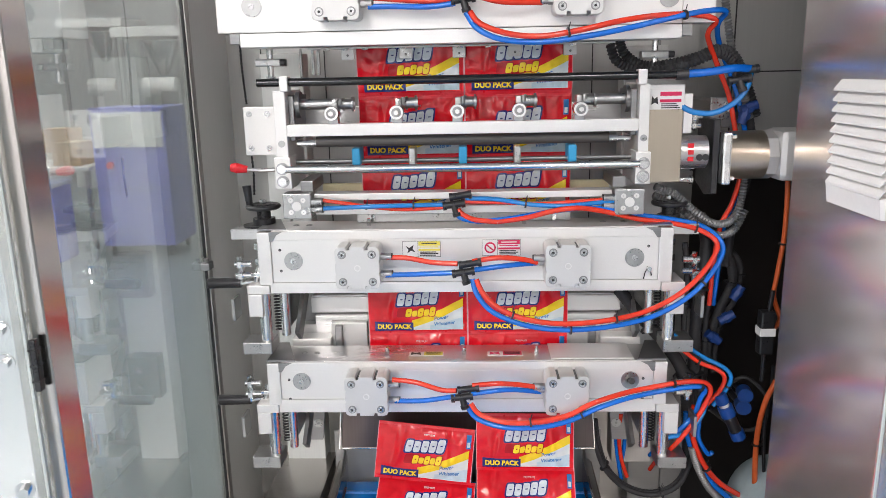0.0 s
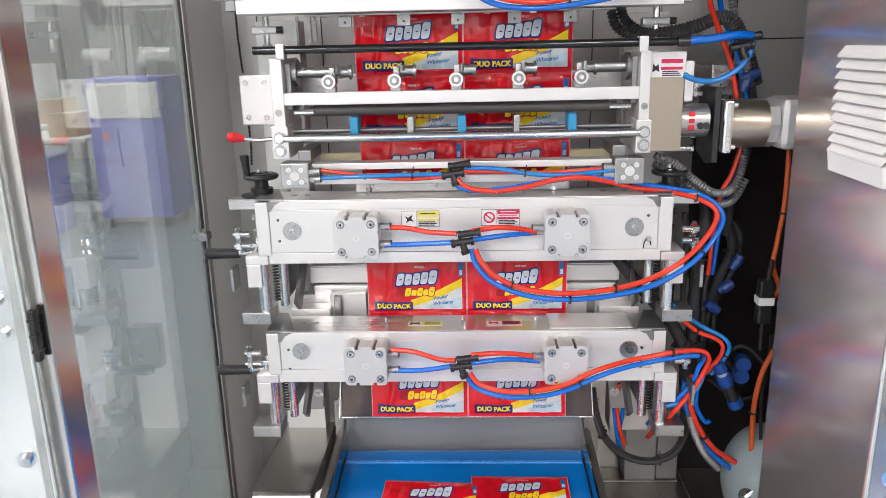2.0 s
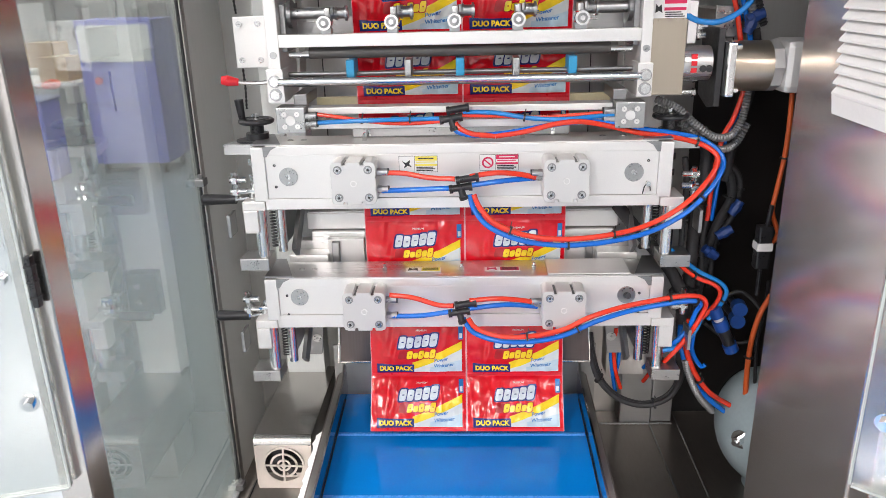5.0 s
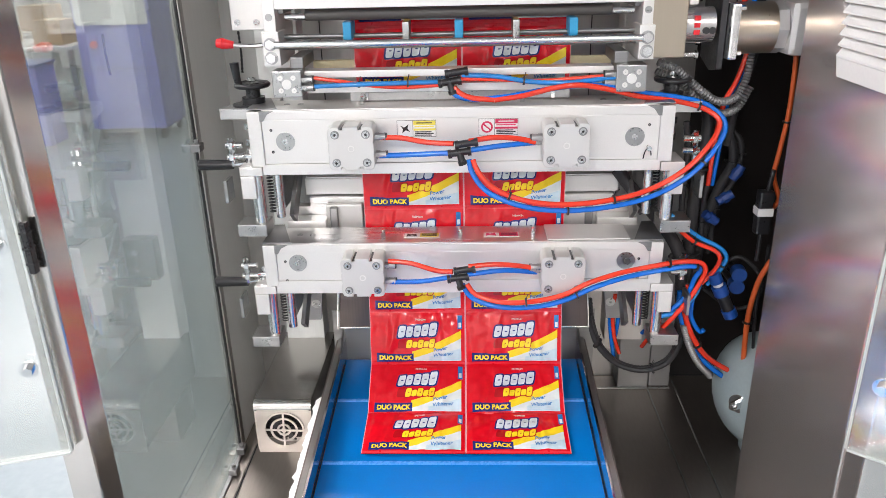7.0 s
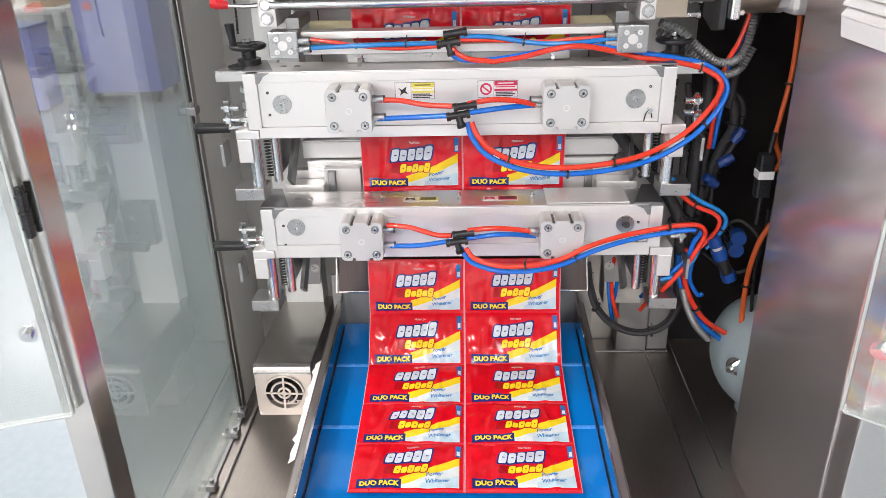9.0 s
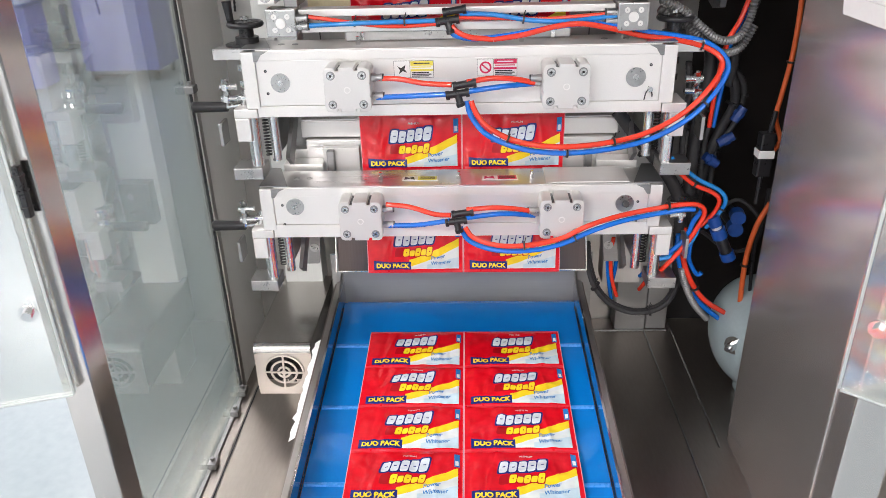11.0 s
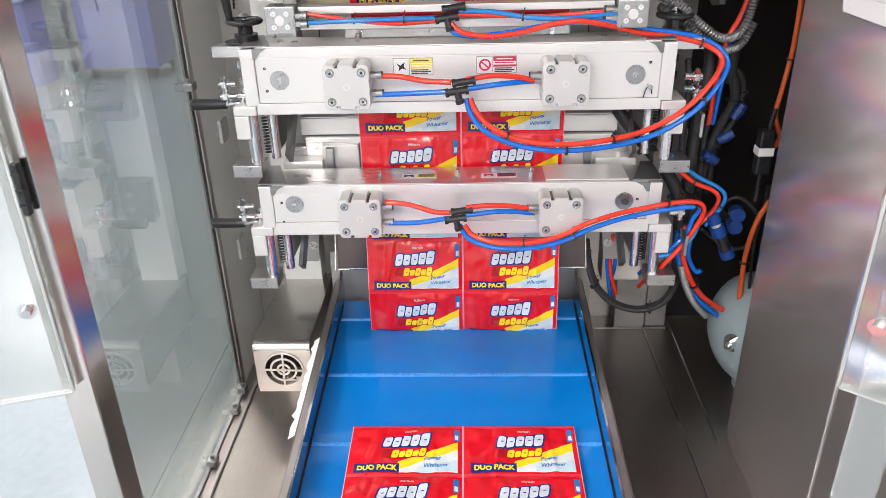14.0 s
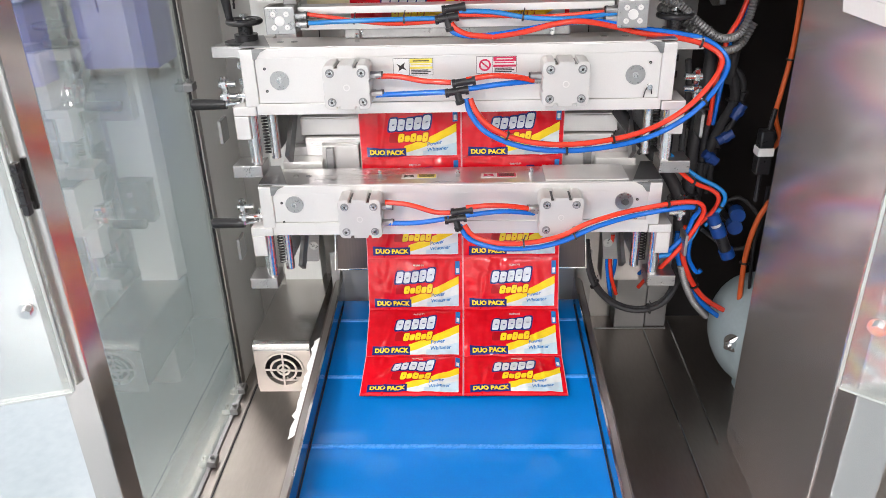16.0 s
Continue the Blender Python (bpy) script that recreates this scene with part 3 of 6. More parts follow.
def warning_label(parent, x, z, ink, y=-0.0012, w=0.070, h=0.030):
    """A pictogram square and a small text block; the tiny print is plain bars."""
    lab = part("warning_label", box(x, x + w, y, y + 0.0008, z - h, z, 0), WHITE_PAPER, parent, "paper warning label")
    part("label_field", box(x + w * 0.42, x + w - 0.001, y - 0.0005, y - 0.0002, z - h * 0.30, z - 0.001, 0), ink, lab)
    part("label_field", box(x + w * 0.42, x + w - 0.001, y - 0.0005, y - 0.0002, z - h * 0.62, z - h * 0.50, 0), ink, lab)
    for k, u in enumerate((0.38, 0.70, 0.80, 0.90)):
        part("print_bar", box(x + w * 0.45, x + w * (0.94 - 0.06 * (k % 2)), y - 0.0006, y - 0.0003, z - h * u - 0.0009, z - h * u + 0.0009, 0), BLACK_INK if k else ink, lab)
    for bz in (z - 0.0003, z - h + 0.0003):
        part("label_border", box(x, x + w, y - 0.0007, y - 0.0003, bz - 0.0003, bz + 0.0003, 0), BLACK_INK, lab)
    for bx in (x + 0.0003, x + w * 0.405, x + w - 0.0003):
        part("label_border", box(bx - 0.0003, bx + 0.0003, y - 0.0007, y - 0.0003, z - h, z, 0), BLACK_INK, lab)
    part("label_rule", box(x + w * 0.50, x + w * 0.90, y - 0.0009, y - 0.0006, z - h * 0.19, z - h * 0.13, 0), BLACK_INK if ink is YELLOW_INK else WHITE_PAPER, lab)
    cx, cz = x + w * 0.21, z - h / 2
    if ink is RED_INK:
        part("ban_ring", ring((cx, y - 0.0006, cz), (0, 1, 0), 0.0075, 0.0105, 0.0004), RED_INK, lab)
        bar = box(-0.009, 0.009, y - 0.0008, y - 0.0005, -0.0013, 0.0013, 0)
        bmesh.ops.transform(bar, matrix=Matrix.Translation((cx, 0, cz)) @ Matrix.Rotation(radians(40), 4, "Y"), verts=bar.verts)
        part("ban_bar", bar, RED_INK, lab)
    else:
        fig = prism([(cx - 0.009, cz + 0.006), (cx - 0.002, cz + 0.002), (cx + 0.006, cz + 0.008), (cx + 0.004, cz), (cx + 0.009, cz - 0.006), (cx + 0.001, cz - 0.003), (cx - 0.006, cz - 0.008), (cx - 0.004, cz - 0.001)], "y", y - 0.0006, y - 0.0002)
        part("hazard_mark", fig, BLACK_INK, lab)
    return lab


def jaw_beam(label, top, seam, low, x0, x1, cyl_z, cyl_x, hole_z, labels, flat_labels, skin):
    """A long sealing beam: body, lip, end plates, corner caps, cylinders, covers, feet."""
    t = thing("sealing_beam", label, "machine beam", (0, 0.04, low), "sealing beams")
    part("body", box(x0, x1, 0.0, 0.086, seam + 0.0006, top - 0.0168, 0.0008), ALU, t, "smooth silver-white beam")
    part("top_plate", box(x0, x1, -0.002, 0.088, top - 0.0165, top, 0.0012), ALU, t)
    part("top_skin", box(x0 + 0.002, x1 - 0.002, 0.0, 0.086, top + 0.0002, top + 0.002, 0.0004), skin, t, "milled top face")
    part("lip", box(x0 - 0.006, x1 + 0.006, -0.003, 0.082, low, seam, 0.0008), ALU, t)
    for s, xe in ((-1, x0), (1, x1)):
        a, b = sorted((xe + s * 0.0004, xe + s * 0.025))
        part("end_plate", box(a, b, -0.004, 0.10, low + 0.016, top - 0.001, 0.0015), ALU, t)
        cap = prism([(xe - s * 0.024, top), (xe + s * 0.002, top), (xe + s * 0.002, top - 0.018), (xe - s * 0.004, top - 0.018), (xe - s * 0.012, top - 0.006)], "y", -0.0045, -0.0022)
        part("corner_cap", cap, GREY, t, "dark grey corner cap")
        part("corner_plate", prism([(xe - s * 0.03, 0.0), (xe + s * 0.0245, 0.0), (xe + s * 0.0245, 0.10), (xe + s * 0.004, 0.10)], "z", top + 0.0022, top + 0.0045), GREY, t, "dark grey corner plate")
        a, b = sorted((xe + s * 0.008, xe + s * 0.051))
        part("foot_block", box(a, b, -0.002, 0.07, low - 0.002, low + 0.0145, 0.0015), ALU, t)
        a, b = sorted((xe + s * 0.024, xe + s * 0.051))
        part("foot_block", box(a, b, -0.0015, 0.035, low - 0.047, low - 0.0025, 0.002), ALU, t)
    for s in (-1, 1):
        bm = ring((s * 0.3135, -0.0012, hole_z), (0, 1, 0), 0.0045, 0.0172, 0.0022, 32)
        cover = part("cover_disc", bm, DULL, t, "round steel cover disc")
        socket_screw(s * 0.3135, -0.002, hole_z, 0.005, cover)
    for cx in cyl_x:
        air_cylinder(t, cx, cyl_z)
    half = 0.0400
    push_fitting(t, cyl_x[0] + half, -0.03, cyl_z + 0.016)
    push_fitting(t, cyl_x[0] + half, -0.03, cyl_z - 0.016)
    push_fitting(t, cyl_x[1] - half, -0.03, cyl_z + 0.010, -1)
    push_fitting(t, cyl_x[1] - half, -0.022, cyl_z + 0.001, -1)
    for s in (-1, 1):
        for z in (top - 0.035, top - 0.075):
            part("tapped_hole", ring((s * 0.338, -0.0008, z), (0, 1, 0), 0.0008, 0.0026, 0.0012, 12), DARK, t)
    if labels:
        warning_label(t, -0.110, 1.2155, YELLOW_INK), warning_label(t, 0.036, 1.2165, RED_INK)
    for px in (-0.15, 0.0, 0.14) if flat_labels else (-0.175, 0.115):
        bm = rod((px, 0.035, top), (px, 0.035, top + 0.010), 0.0045, 6)
        rod((px, 0.035, top + 0.010), (px, 0.035, top + 0.016), 0.0032, 10, bm)
        part("top_bolt", bm, CHROME, t)
    for px in (-0.315, -0.29, 0.262, 0.30):
        part("top_hole", ring((px, 0.045, top + 0.0026), (0, 0, 1), 0.003, 0.0058, 0.001, 16), DULL, t)
    star_handle(t, -0.425, 0.03, low + 0.012)
    return t


upper = jaw_beam("silver-white aluminium sealing beam with warning labels", 1.236, 1.138, 1.118, -0.354, 0.356, 1.178, (-0.187, 0.187), 1.18, True, False, ALU)
lower = jaw_beam("silver-white aluminium cutting beam below the other", 0.979, 0.903, 0.877, -0.354, 0.357, 0.931, (-0.182, 0.190), 0.941, False, True, ALU_TOP)
part("wire_hook", sweep([(0.3305, -0.003, 1.140), (0.3325, -0.006, 1.154), (0.3375, -0.006, 1.160), (0.3425, -0.005, 1.154), (0.344, -0.004, 1.146)], 0.0011, 6, 0.003), BLACK, upper, "small black wire hook", True)
part("hook_screw", rod((0.3395, -0.001, 1.159), (0.3395, -0.007, 1.159), 0.0048, 12), CHROME, upper)
part("cover_knob", rod((0.3135, -0.004, 0.941), (0.3135, -0.016, 0.945), 0.0062, 12), BLACK, lower, "black plastic knob", True)
# small labels that lie on the lower beam's top face
for lx, ink in ((-0.108, YELLOW_INK), (0.045, RED_INK)):
    lab = part("warning_label", box(lx, lx + 0.068, 0.024, 0.046, 0.9815, 0.9822, 0), WHITE_PAPER, lower, "small flat warning label")
    part("label_field", box(lx + 0.03, lx + 0.066, 0.026, 0.044, 0.9824, 0.9828, 0), ink, lab)
    for k in range(3):
        part("print_bar", box(lx + 0.033, lx + 0.063, 0.029 + 0.005 * k, 0.0312 + 0.005 * k, 0.983, 0.9833, 0), BLACK_INK, lab)
    part("hazard_mark", prism([(lx + 0.004, 0.028), (lx + 0.014, 0.034), (lx + 0.024, 0.028), (lx + 0.022, 0.042), (lx + 0.012, 0.038), (lx + 0.005, 0.043)], "z", 0.9824, 0.9828), ink if ink is RED_INK else BLACK_INK, lab)
part("cover_sheet", box(0.165, 0.320, 0.004, 0.084, 0.9815, 0.984, 0.0005), ALU, lower, "pale cover sheet")

# the broad top beam with its own cylinders
topb = thing("sealing_beam", "broad silver-white aluminium beam above the rollers", "machine beam", (0, 0.04, 1.56), "sealing beams")
part("body", box(-0.420, 0.378, 0.0, 0.09, 1.5885, 1.71, 0.0015), ALU, topb)
part("body_end", box(0.3795, 0.435, 0.004, 0.06, 1.589, 1.66, 0.0015), ALU, topb)
part("lip", box(-0.381, 0.378, -0.003, 0.085, 1.564, 1.5873, 0.0012), ALU, topb)
part("corner_cap", box(-0.400, -0.3822, 0.0, 0.05, 1.570, 1.5873, 0.001), GREY, topb)
part("corner_cap", box(0.379, 0.396, 0.0, 0.05, 1.568, 1.5873, 0.001), GREY, topb)
for cx in (-0.204, 0.197):
    air_cylinder(topb, cx, 1.643, 0.080, 0.080, -0.05, -0.0022)
push_fitting(topb, -0.164, -0.03, 1.630), push_fitting(topb, 0.157, -0.03, 1.628, -1)
for s in (-0.357, 0.355):
    cover = part("cover_disc", ring((s, -0.0012, 1.632), (0, 1, 0), 0.0045, 0.0172, 0.0022, 32), DULL, topb, "round steel cover disc")
    socket_screw(s, -0.002, 1.632, 0.005, cover)
part("under_strip", box(-0.275, 0.275, 0.05, 0.072, 1.560, 1.5635, 0.001), DULL, topb, "drilled steel strip")
for px in (-0.24, -0.205, -0.17, -0.10, 0.0, 0.05, 0.13, 0.2):
    part("strip_bolt", rod((px, 0.046, 1.557), (px, 0.046, 1.5605), 0.006, 6), CHROME, topb)
for px in (-0.207, -0.100, -0.002, 0.100, 0.2):
    tab = part("tab", box(px - 0.012, px + 0.012, 0.078, 0.084, 1.541, 1.562, 0.001), DULL, topb, "grey steel tab")
    part("tab_hole", ring((px, 0.077, 1.549), (0, 1, 0), 0.0004, 0.0022, 0.001, 10), DARK, tab)

# ---- the film: rows of two pouches that hang as a web, then lie on the belt ----
PITCH, WEB_Y = 0.1185, 0.100
BELT_A, BELT_B = 0.612, 0.085     # height of the belt's face and its slope
PW = 0.200                        # pouch width


def belt_z(y):
    return BELT_A + BELT_B * y


def pillow(u, v, seed):
    """Bulge of a filled pouch over its face, 0..1 each way, in metres."""
    edge = max(0.0, min(u / 0.06, (1 - u) / 0.06, v / 0.10, (1 - v) / 0.10, 1.0))
    dome = (math.sin(math.pi * min(max(u, 0), 1)) ** 0.5) * (math.sin(math.pi * min(max(v, 0), 1)) ** 0.6)
    fold = noise.noise((u * 5 + seed * 7.1, v * 3.2, seed)) * 0.0036 + noise.noise((u * 11 + seed, v * 5 + seed * 3, seed + 5)) * 0.0022
    crease = -0.0014 * max(0.0, 1 - abs(u - 0.12 - 0.06 * v - 0.02 * seed) / 0.04)
    ridge = 0.0016 * max(0.0, 1 - abs(u - 0.80 + 0.09 * v + 0.03 * math.sin(seed * 2.3)) / 0.035) + 0.0014 * max(0.0, 1 - abs(u - 0.22 - 0.12 * v + 0.05 * math.sin(seed)) / 0.03)
    pleat = 0.0012 * noise.noise((u * 17 + seed * 5.3, v * 1.7, seed * 2.0)) * (0.3 + 0.7 * v)
    return edge ** 0.7 * (pleat + 0.0066 * dome + fold + crease + ridge) + 0.0006


def lay(me_or_bm, seed, lift):
    """Drapes flat print, given over the pouch's face in metres, on the bulge: x right, z up, y towards the machine."""
    for p in me_or_bm:
        u, v = p.co.x / PW + 0.5, p.co.y / PITCH + 0.5
        p.co = Vector((p.co.x, -pillow(u, v, seed) - lift, p.co.y))


def sheet(fu0, fu1, fv0, fv1, nu, nv, seed, lift):
    """A grid patch of print; the edges may be functions of the other way."""
    bm = bmesh.new()
    rows = []
    for j in range(nv + 1):
        row = []
        for i in range(nu + 1):
            u = fu0 + (fu1 - fu0) * i / nu
            lo, hi = (fv0(u) if callable(fv0) else fv0), (fv1(u) if callable(fv1) else fv1)
            v = lo + (hi - lo) * j / nv
            row.append(bm.verts.new(((u - 0.5) * PW, (v - 0.5) * PITCH, 0)))
        rows.append(row)
    for a, b in zip(rows, rows[1:]):
        for i in range(nu):
            bm.faces.new((a[i], a[i + 1], b[i + 1], b[i]))
    lay(bm.verts, seed, lift)
    bmesh.ops.recalc_face_normals(bm, faces=bm.faces)
    if sum(f.normal.y for f in bm.faces) > 0:
        bmesh.ops.reverse_faces(bm, faces=bm.faces)
    return bm


def blocks(specs, seed, lift, grow=0.0, lean=0.18):
    """Slanted print shapes: (u, v, width, height) each, grown by a margin."""
    bm = bmesh.new()
    for u, v, w, h in specs:
        x, y, a, b = (u - 0.5) * PW, (v - 0.5) * PITCH, w * PW / 2 + grow, h * PITCH / 2 + grow
        loops = []
        for f in (0.3, 0.65, 1.0):
            loop = []
            for k in range(20):
                ang = 2 * math.pi * k / 20
                cx, cy = math.cos(ang), math.sin(ang)
                sx = math.copysign(abs(cx) ** 0.45, cx) * a * f
                sy = math.copysign(abs(cy) ** 0.45, cy) * b * f
                loop.append(bm.verts.new((x + sx + sy * lean, y + sy + sx * 0.06, 0)))
            loops.append(loop)
        bm.faces.new(loops[0])
        for inner, outer_loop in zip(loops, loops[1:]):
            for k in range(20):
                n = (k + 1) % 20
                bm.faces.new((inner[k], outer_loop[k], outer_loop[n], inner[n]))
    lay(bm.verts, seed, lift)
    return bm


def wave_top(u):
    return 0.24 + 0.40 * max(0.0, (u - 0.40) / 0.56) ** 1.25


def wave_low(u):
    return max(0.085, 0.125 + 0.365 * max(0.0, (u - 0.43) / 0.525) ** 1.25)


LOGO_A = [(0.338, 0.622, 0.072, 0.205), (0.418, 0.618, 0.068, 0.190), (0.500, 0.634, 0.070, 0.200), (0.580, 0.648, 0.070, 0.215), (0.664, 0.664, 0.078, 0.245)]
LOGO_B = [(0.412, 0.395, 0.060, 0.150), (0.472, 0.385, 0.052, 0.110), (0.532, 0.400, 0.056, 0.150), (0.590, 0.393, 0.052, 0.110), (0.650, 0.412, 0.056, 0.160)]


def pouch_meshes(seed):
    """The meshes of one pouch: body and its prints."""
    out = []
    bm = bmesh.new()
    nu, nv = 72, 36
    for face in (-1, 1):
        rows = [[bm.verts.new(((i / nu - 0.5) * PW, face * pillow(i / nu, j / nv, seed if face < 0 else seed + 3), (j / nv - 0.5) * PITCH)) for i in range(nu + 1)] for j in range(nv + 1)]
        for a, b in zip(rows, rows[1:]):
            for i in range(nu):
                bm.faces.new((a[i], a[i + 1], b[i + 1], b[i]) if face < 0 else (a[i], b[i], b[i + 1], a[i + 1]))
    bmesh.ops.remove_doubles(bm, verts=bm.verts, dist=0.00001)
    out.append(("film", mesh_of("film", bm, FILM_RED, True), ""))
    for v0, v1 in ((0.002, 0.050), (0.950, 0.998)):
        out.append(("seal", mesh_of("seal", sheet(0.0, 1.0, v0, v1, 30, 2, seed, 0.0002), FILM_SEAL), ""))
    for u0, u1 in ((0.0, 0.007), (0.993, 1.0)):
        out.append(("cut_edge", mesh_of("cut_edge", sheet(u0, u1, 0.0, 1.0, 1, 24, seed, 0.0004), FILM_EDGE), "pale cut edge"))
    out.append(("white_corner", mesh_of("white_corner", sheet(0.455, 0.955, 0.075, wave_low, 44, 10, seed, 0.0005), FILM_WHITE, True), "pale corner print"))
    out.append(("ice_patch", mesh_of("ice_patch", sheet(0.62, 0.955, lambda u: 0.075, lambda u: 0.075 + (wave_low(u) - 0.075) * 0.55, 30, 6, seed, 0.0007), FILM_ICE, True), "ice-blue print"))
    out.append(("yellow_sweep", mesh_of("yellow_sweep", sheet(0.44, 0.955, wave_low, wave_top, 46, 6, seed, 0.0006), FILM_YELLOW, True), "yellow sweep print"))
    out.append(("navy_banner", mesh_of("navy_banner", sheet(0.065, 0.455, lambda u: 0.060 + 0.02 * u, lambda u: 0.222 - 0.03 * u + 0.06 * abs(u - 0.26), 36, 6, seed, 0.0008), FILM_NAVY, True), "navy banner print"))
    out.append(("badge", mesh_of("badge", sheet(0.920, 0.968, 0.66, 0.90, 3, 6, seed, 0.0004), FILM_BLUE, True), "small blue badge"))
    out.append(("badge_mark", mesh_of("badge_mark", sheet(0.930, 0.958, 0.685, 0.775, 3, 3, seed, 0.0007), FILM_WHITE, True), ""))
    out.append(("glow_patch", mesh_of("glow_patch", blocks([(0.345, 0.40, 0.10, 0.17)], seed, 0.0004), FILM_DARKRED, True), "dark red print"))
    out.append(("logo_shadow", mesh_of("logo_shadow", blocks(LOGO_A, seed, 0.0008, 0.0031), FILM_NAVY, True), "navy logo outline"))
    out.append(("logo_shape", mesh_of("logo_shape", blocks(LOGO_A, seed, 0.0012), FILM_SILVER, True), "silver-white logo shapes"))
    out.append(("logo_mark", mesh_of("logo_mark", blocks([(u + 0.004, v + 0.002, 0.026, 0.018) for u, v, w, h in LOGO_A], seed, 0.0015), FILM_NAVY, True), ""))
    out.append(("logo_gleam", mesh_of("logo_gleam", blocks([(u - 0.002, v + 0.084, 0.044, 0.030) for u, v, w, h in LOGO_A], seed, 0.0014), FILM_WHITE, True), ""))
    out.append(("logo_shadow", mesh_of("logo_shadow", blocks(LOGO_B, seed, 0.0007, 0.0018), FILM_DARKRED, True), "dark red logo outline"))
    out.append(("logo_shape", mesh_of("logo_shape", blocks(LOGO_B, seed, 0.0013), FILM_YELLOW, True), "yellow logo shapes"))
    out.append(("logo_mark", mesh_of("logo_mark", blocks([(u + 0.002, v, 0.014, 0.020) for u, v, w, h in LOGO_B[::2]], seed, 0.0016), FILM_DARKRED, True), ""))
    for words, size, u, v, ink, shear, turn, bold in (("DUO PACK", 0.0134, 0.262, 0.138, FILM_YELLOW, 0.0, 0.0, 0.0006), ("PREMIUM", 0.0055, 0.535, 0.835, FILM_WHITE, 0.0, 0.0, 0.0),
                                                     ("Power", 0.0110, 0.735, 0.300, FILM_BLUE, 0.2, 9.0, 0.0002), ("Whitener", 0.0108, 0.765, 0.195, FILM_BLUE, 0.2, 5.0, 0.0002)):
        me = text_mesh(words, size, ink, shear, bold)
        me.transform(Matrix.Translation(((u - 0.5) * PW, (v - 0.5) * PITCH, 0)) @ Matrix.Rotation(radians(turn), 4, "Z"))
        lay(me.vertices, seed, 0.0011)
        out.append(("lettering", me, ""))
    return out


KINDS = [pouch_meshes(s) for s in (1, 2, 3, 4)]


def film_row(index, label):
    """Two pouches side by side, sealed along their edges; local z up the film, y into the machine."""
    t = thing("pouch_row", label, "pouch", (0, 0, 0), "film of pouches")
    for side_k, x in ((0, -0.0935), (1, 0.107)):
        kind = KINDS[(index * 2 + side_k * 3) % 4]
        body = None
        for name, me, lab in kind:
            ob = new("pouch" if body is None else name, me)
            if body is None:
                body = ob
                ob.parent = t
                ob.location = (x, 0, 0)
                tagged(ob, "glossy red printed pouch")
            else:
                ob.parent = body
                tagged(ob, lab)
    return t


# the film's way: down, slightly forward under the beams, then along the belt
WAY = [(WEB_Y - 0.012, 2.0), (WEB_Y - 0.012, 1.62), (WEB_Y, 1.30), (WEB_Y, 0.93), (0.092, 0.87), (0.078, 0.78), (0.060, 0.70), (0.038, 0.655), (0.0, belt_z(0) + 0.019), (-0.05, belt_z(-0.05) + 0.009), (-0.10, belt_z(-0.1) + 0.007)]
LINE = [(p.y, p.z) for p in glide([(0, y, z) for y, z in WAY], 0.004)]
LINE += [(-0.10 - 0.02 * k, belt_z(-0.10 - 0.02 * k) + 0.007) for k in range(1, 60)]
ARC = [0.0]
for a, b in zip(LINE, LINE[1:]):
    ARC.append(ARC[-1] + math.dist(a, b))


def on_way(s):
    s = min(max(s, 0.0), ARC[-1] - 1e-6)
    k = int(np.searchsorted(ARC, s, side="right")) - 1
    f = (s - ARC[k]) / (ARC[k + 1] - ARC[k])
    return (LINE[k][0] * (1 - f) + LINE[k + 1][0] * f, LINE[k][1] * (1 - f) + LINE[k + 1][1] * f)


def arc_at(z):
    """Length along the hanging film down to the height z."""
    k = next(i for i, p in enumerate(LINE) if p[1] <= z)
    return ARC[k]


CUT = arc_at(0.882)
STEP = 1.01                       # rows a step, the film slips a little
STEPS = [1.55 + 1.785 * k for k in range(9)]


def feed(t):
    """Rows fed since the start: smooth steps of about three quarters of a second."""
    n = 0.16 * min(1.0, t / 0.4)
    for mid in STEPS:
        u = min(max((t - mid) / 0.75 + 0.5, 0.0), 1.0)
        n += u * u * (3 - 2 * u) * STEP
    return n


FLAT = arc_at(0.66)               # from here the film slumps on the belt and its rows draw closer


def seam(n):
    """Place of the seam n rows below the cutter; rows lie closer together on the belt."""
    s = CUT + n * PITCH
    if s > FLAT:
        s = FLAT + (s - FLAT) * 0.93
    return on_way(s)



def row_pose(top, low, x=0.0, twist=0.0):
    """Pose of a row between its upper and lower seam, each (y, z)."""
    my, mz = (top[0] + low[0]) / 2, (top[1] + low[1]) / 2
    lean = math.degrees(math.atan2(-(top[0] - low[0]), top[1] - low[1]))
    return pose(x, my, mz, lean, 0, 0) @ pose(0, 0, 0, 0, twist, 0)


BELT_SPEED = 0.0960


def slack(n, t):
    """Rows by which the film under the cutter sags lower at some times."""
    s = -0.15
    for t0, t1, amount in ((2.2, 3.5, 0.13), (7.5, 8.95, 0.24), (14.0, 15.05, 0.36), (15.4, 17.0, -0.10)):
        s += amount * min(1.0, max(0.0, (t - t0) / 0.3)) * min(1.0, max(0.0, (t1 - t) / 0.3))
    return s * min(1.0, max(0.0, n + 0.6))


def flat_seam(y):
    return (y, belt_z(y) + 0.009)


def mix(a, b, u):
    return (a[0] * (1 - u) + b[0] * u, a[1] * (1 - u) + b[1] * u)


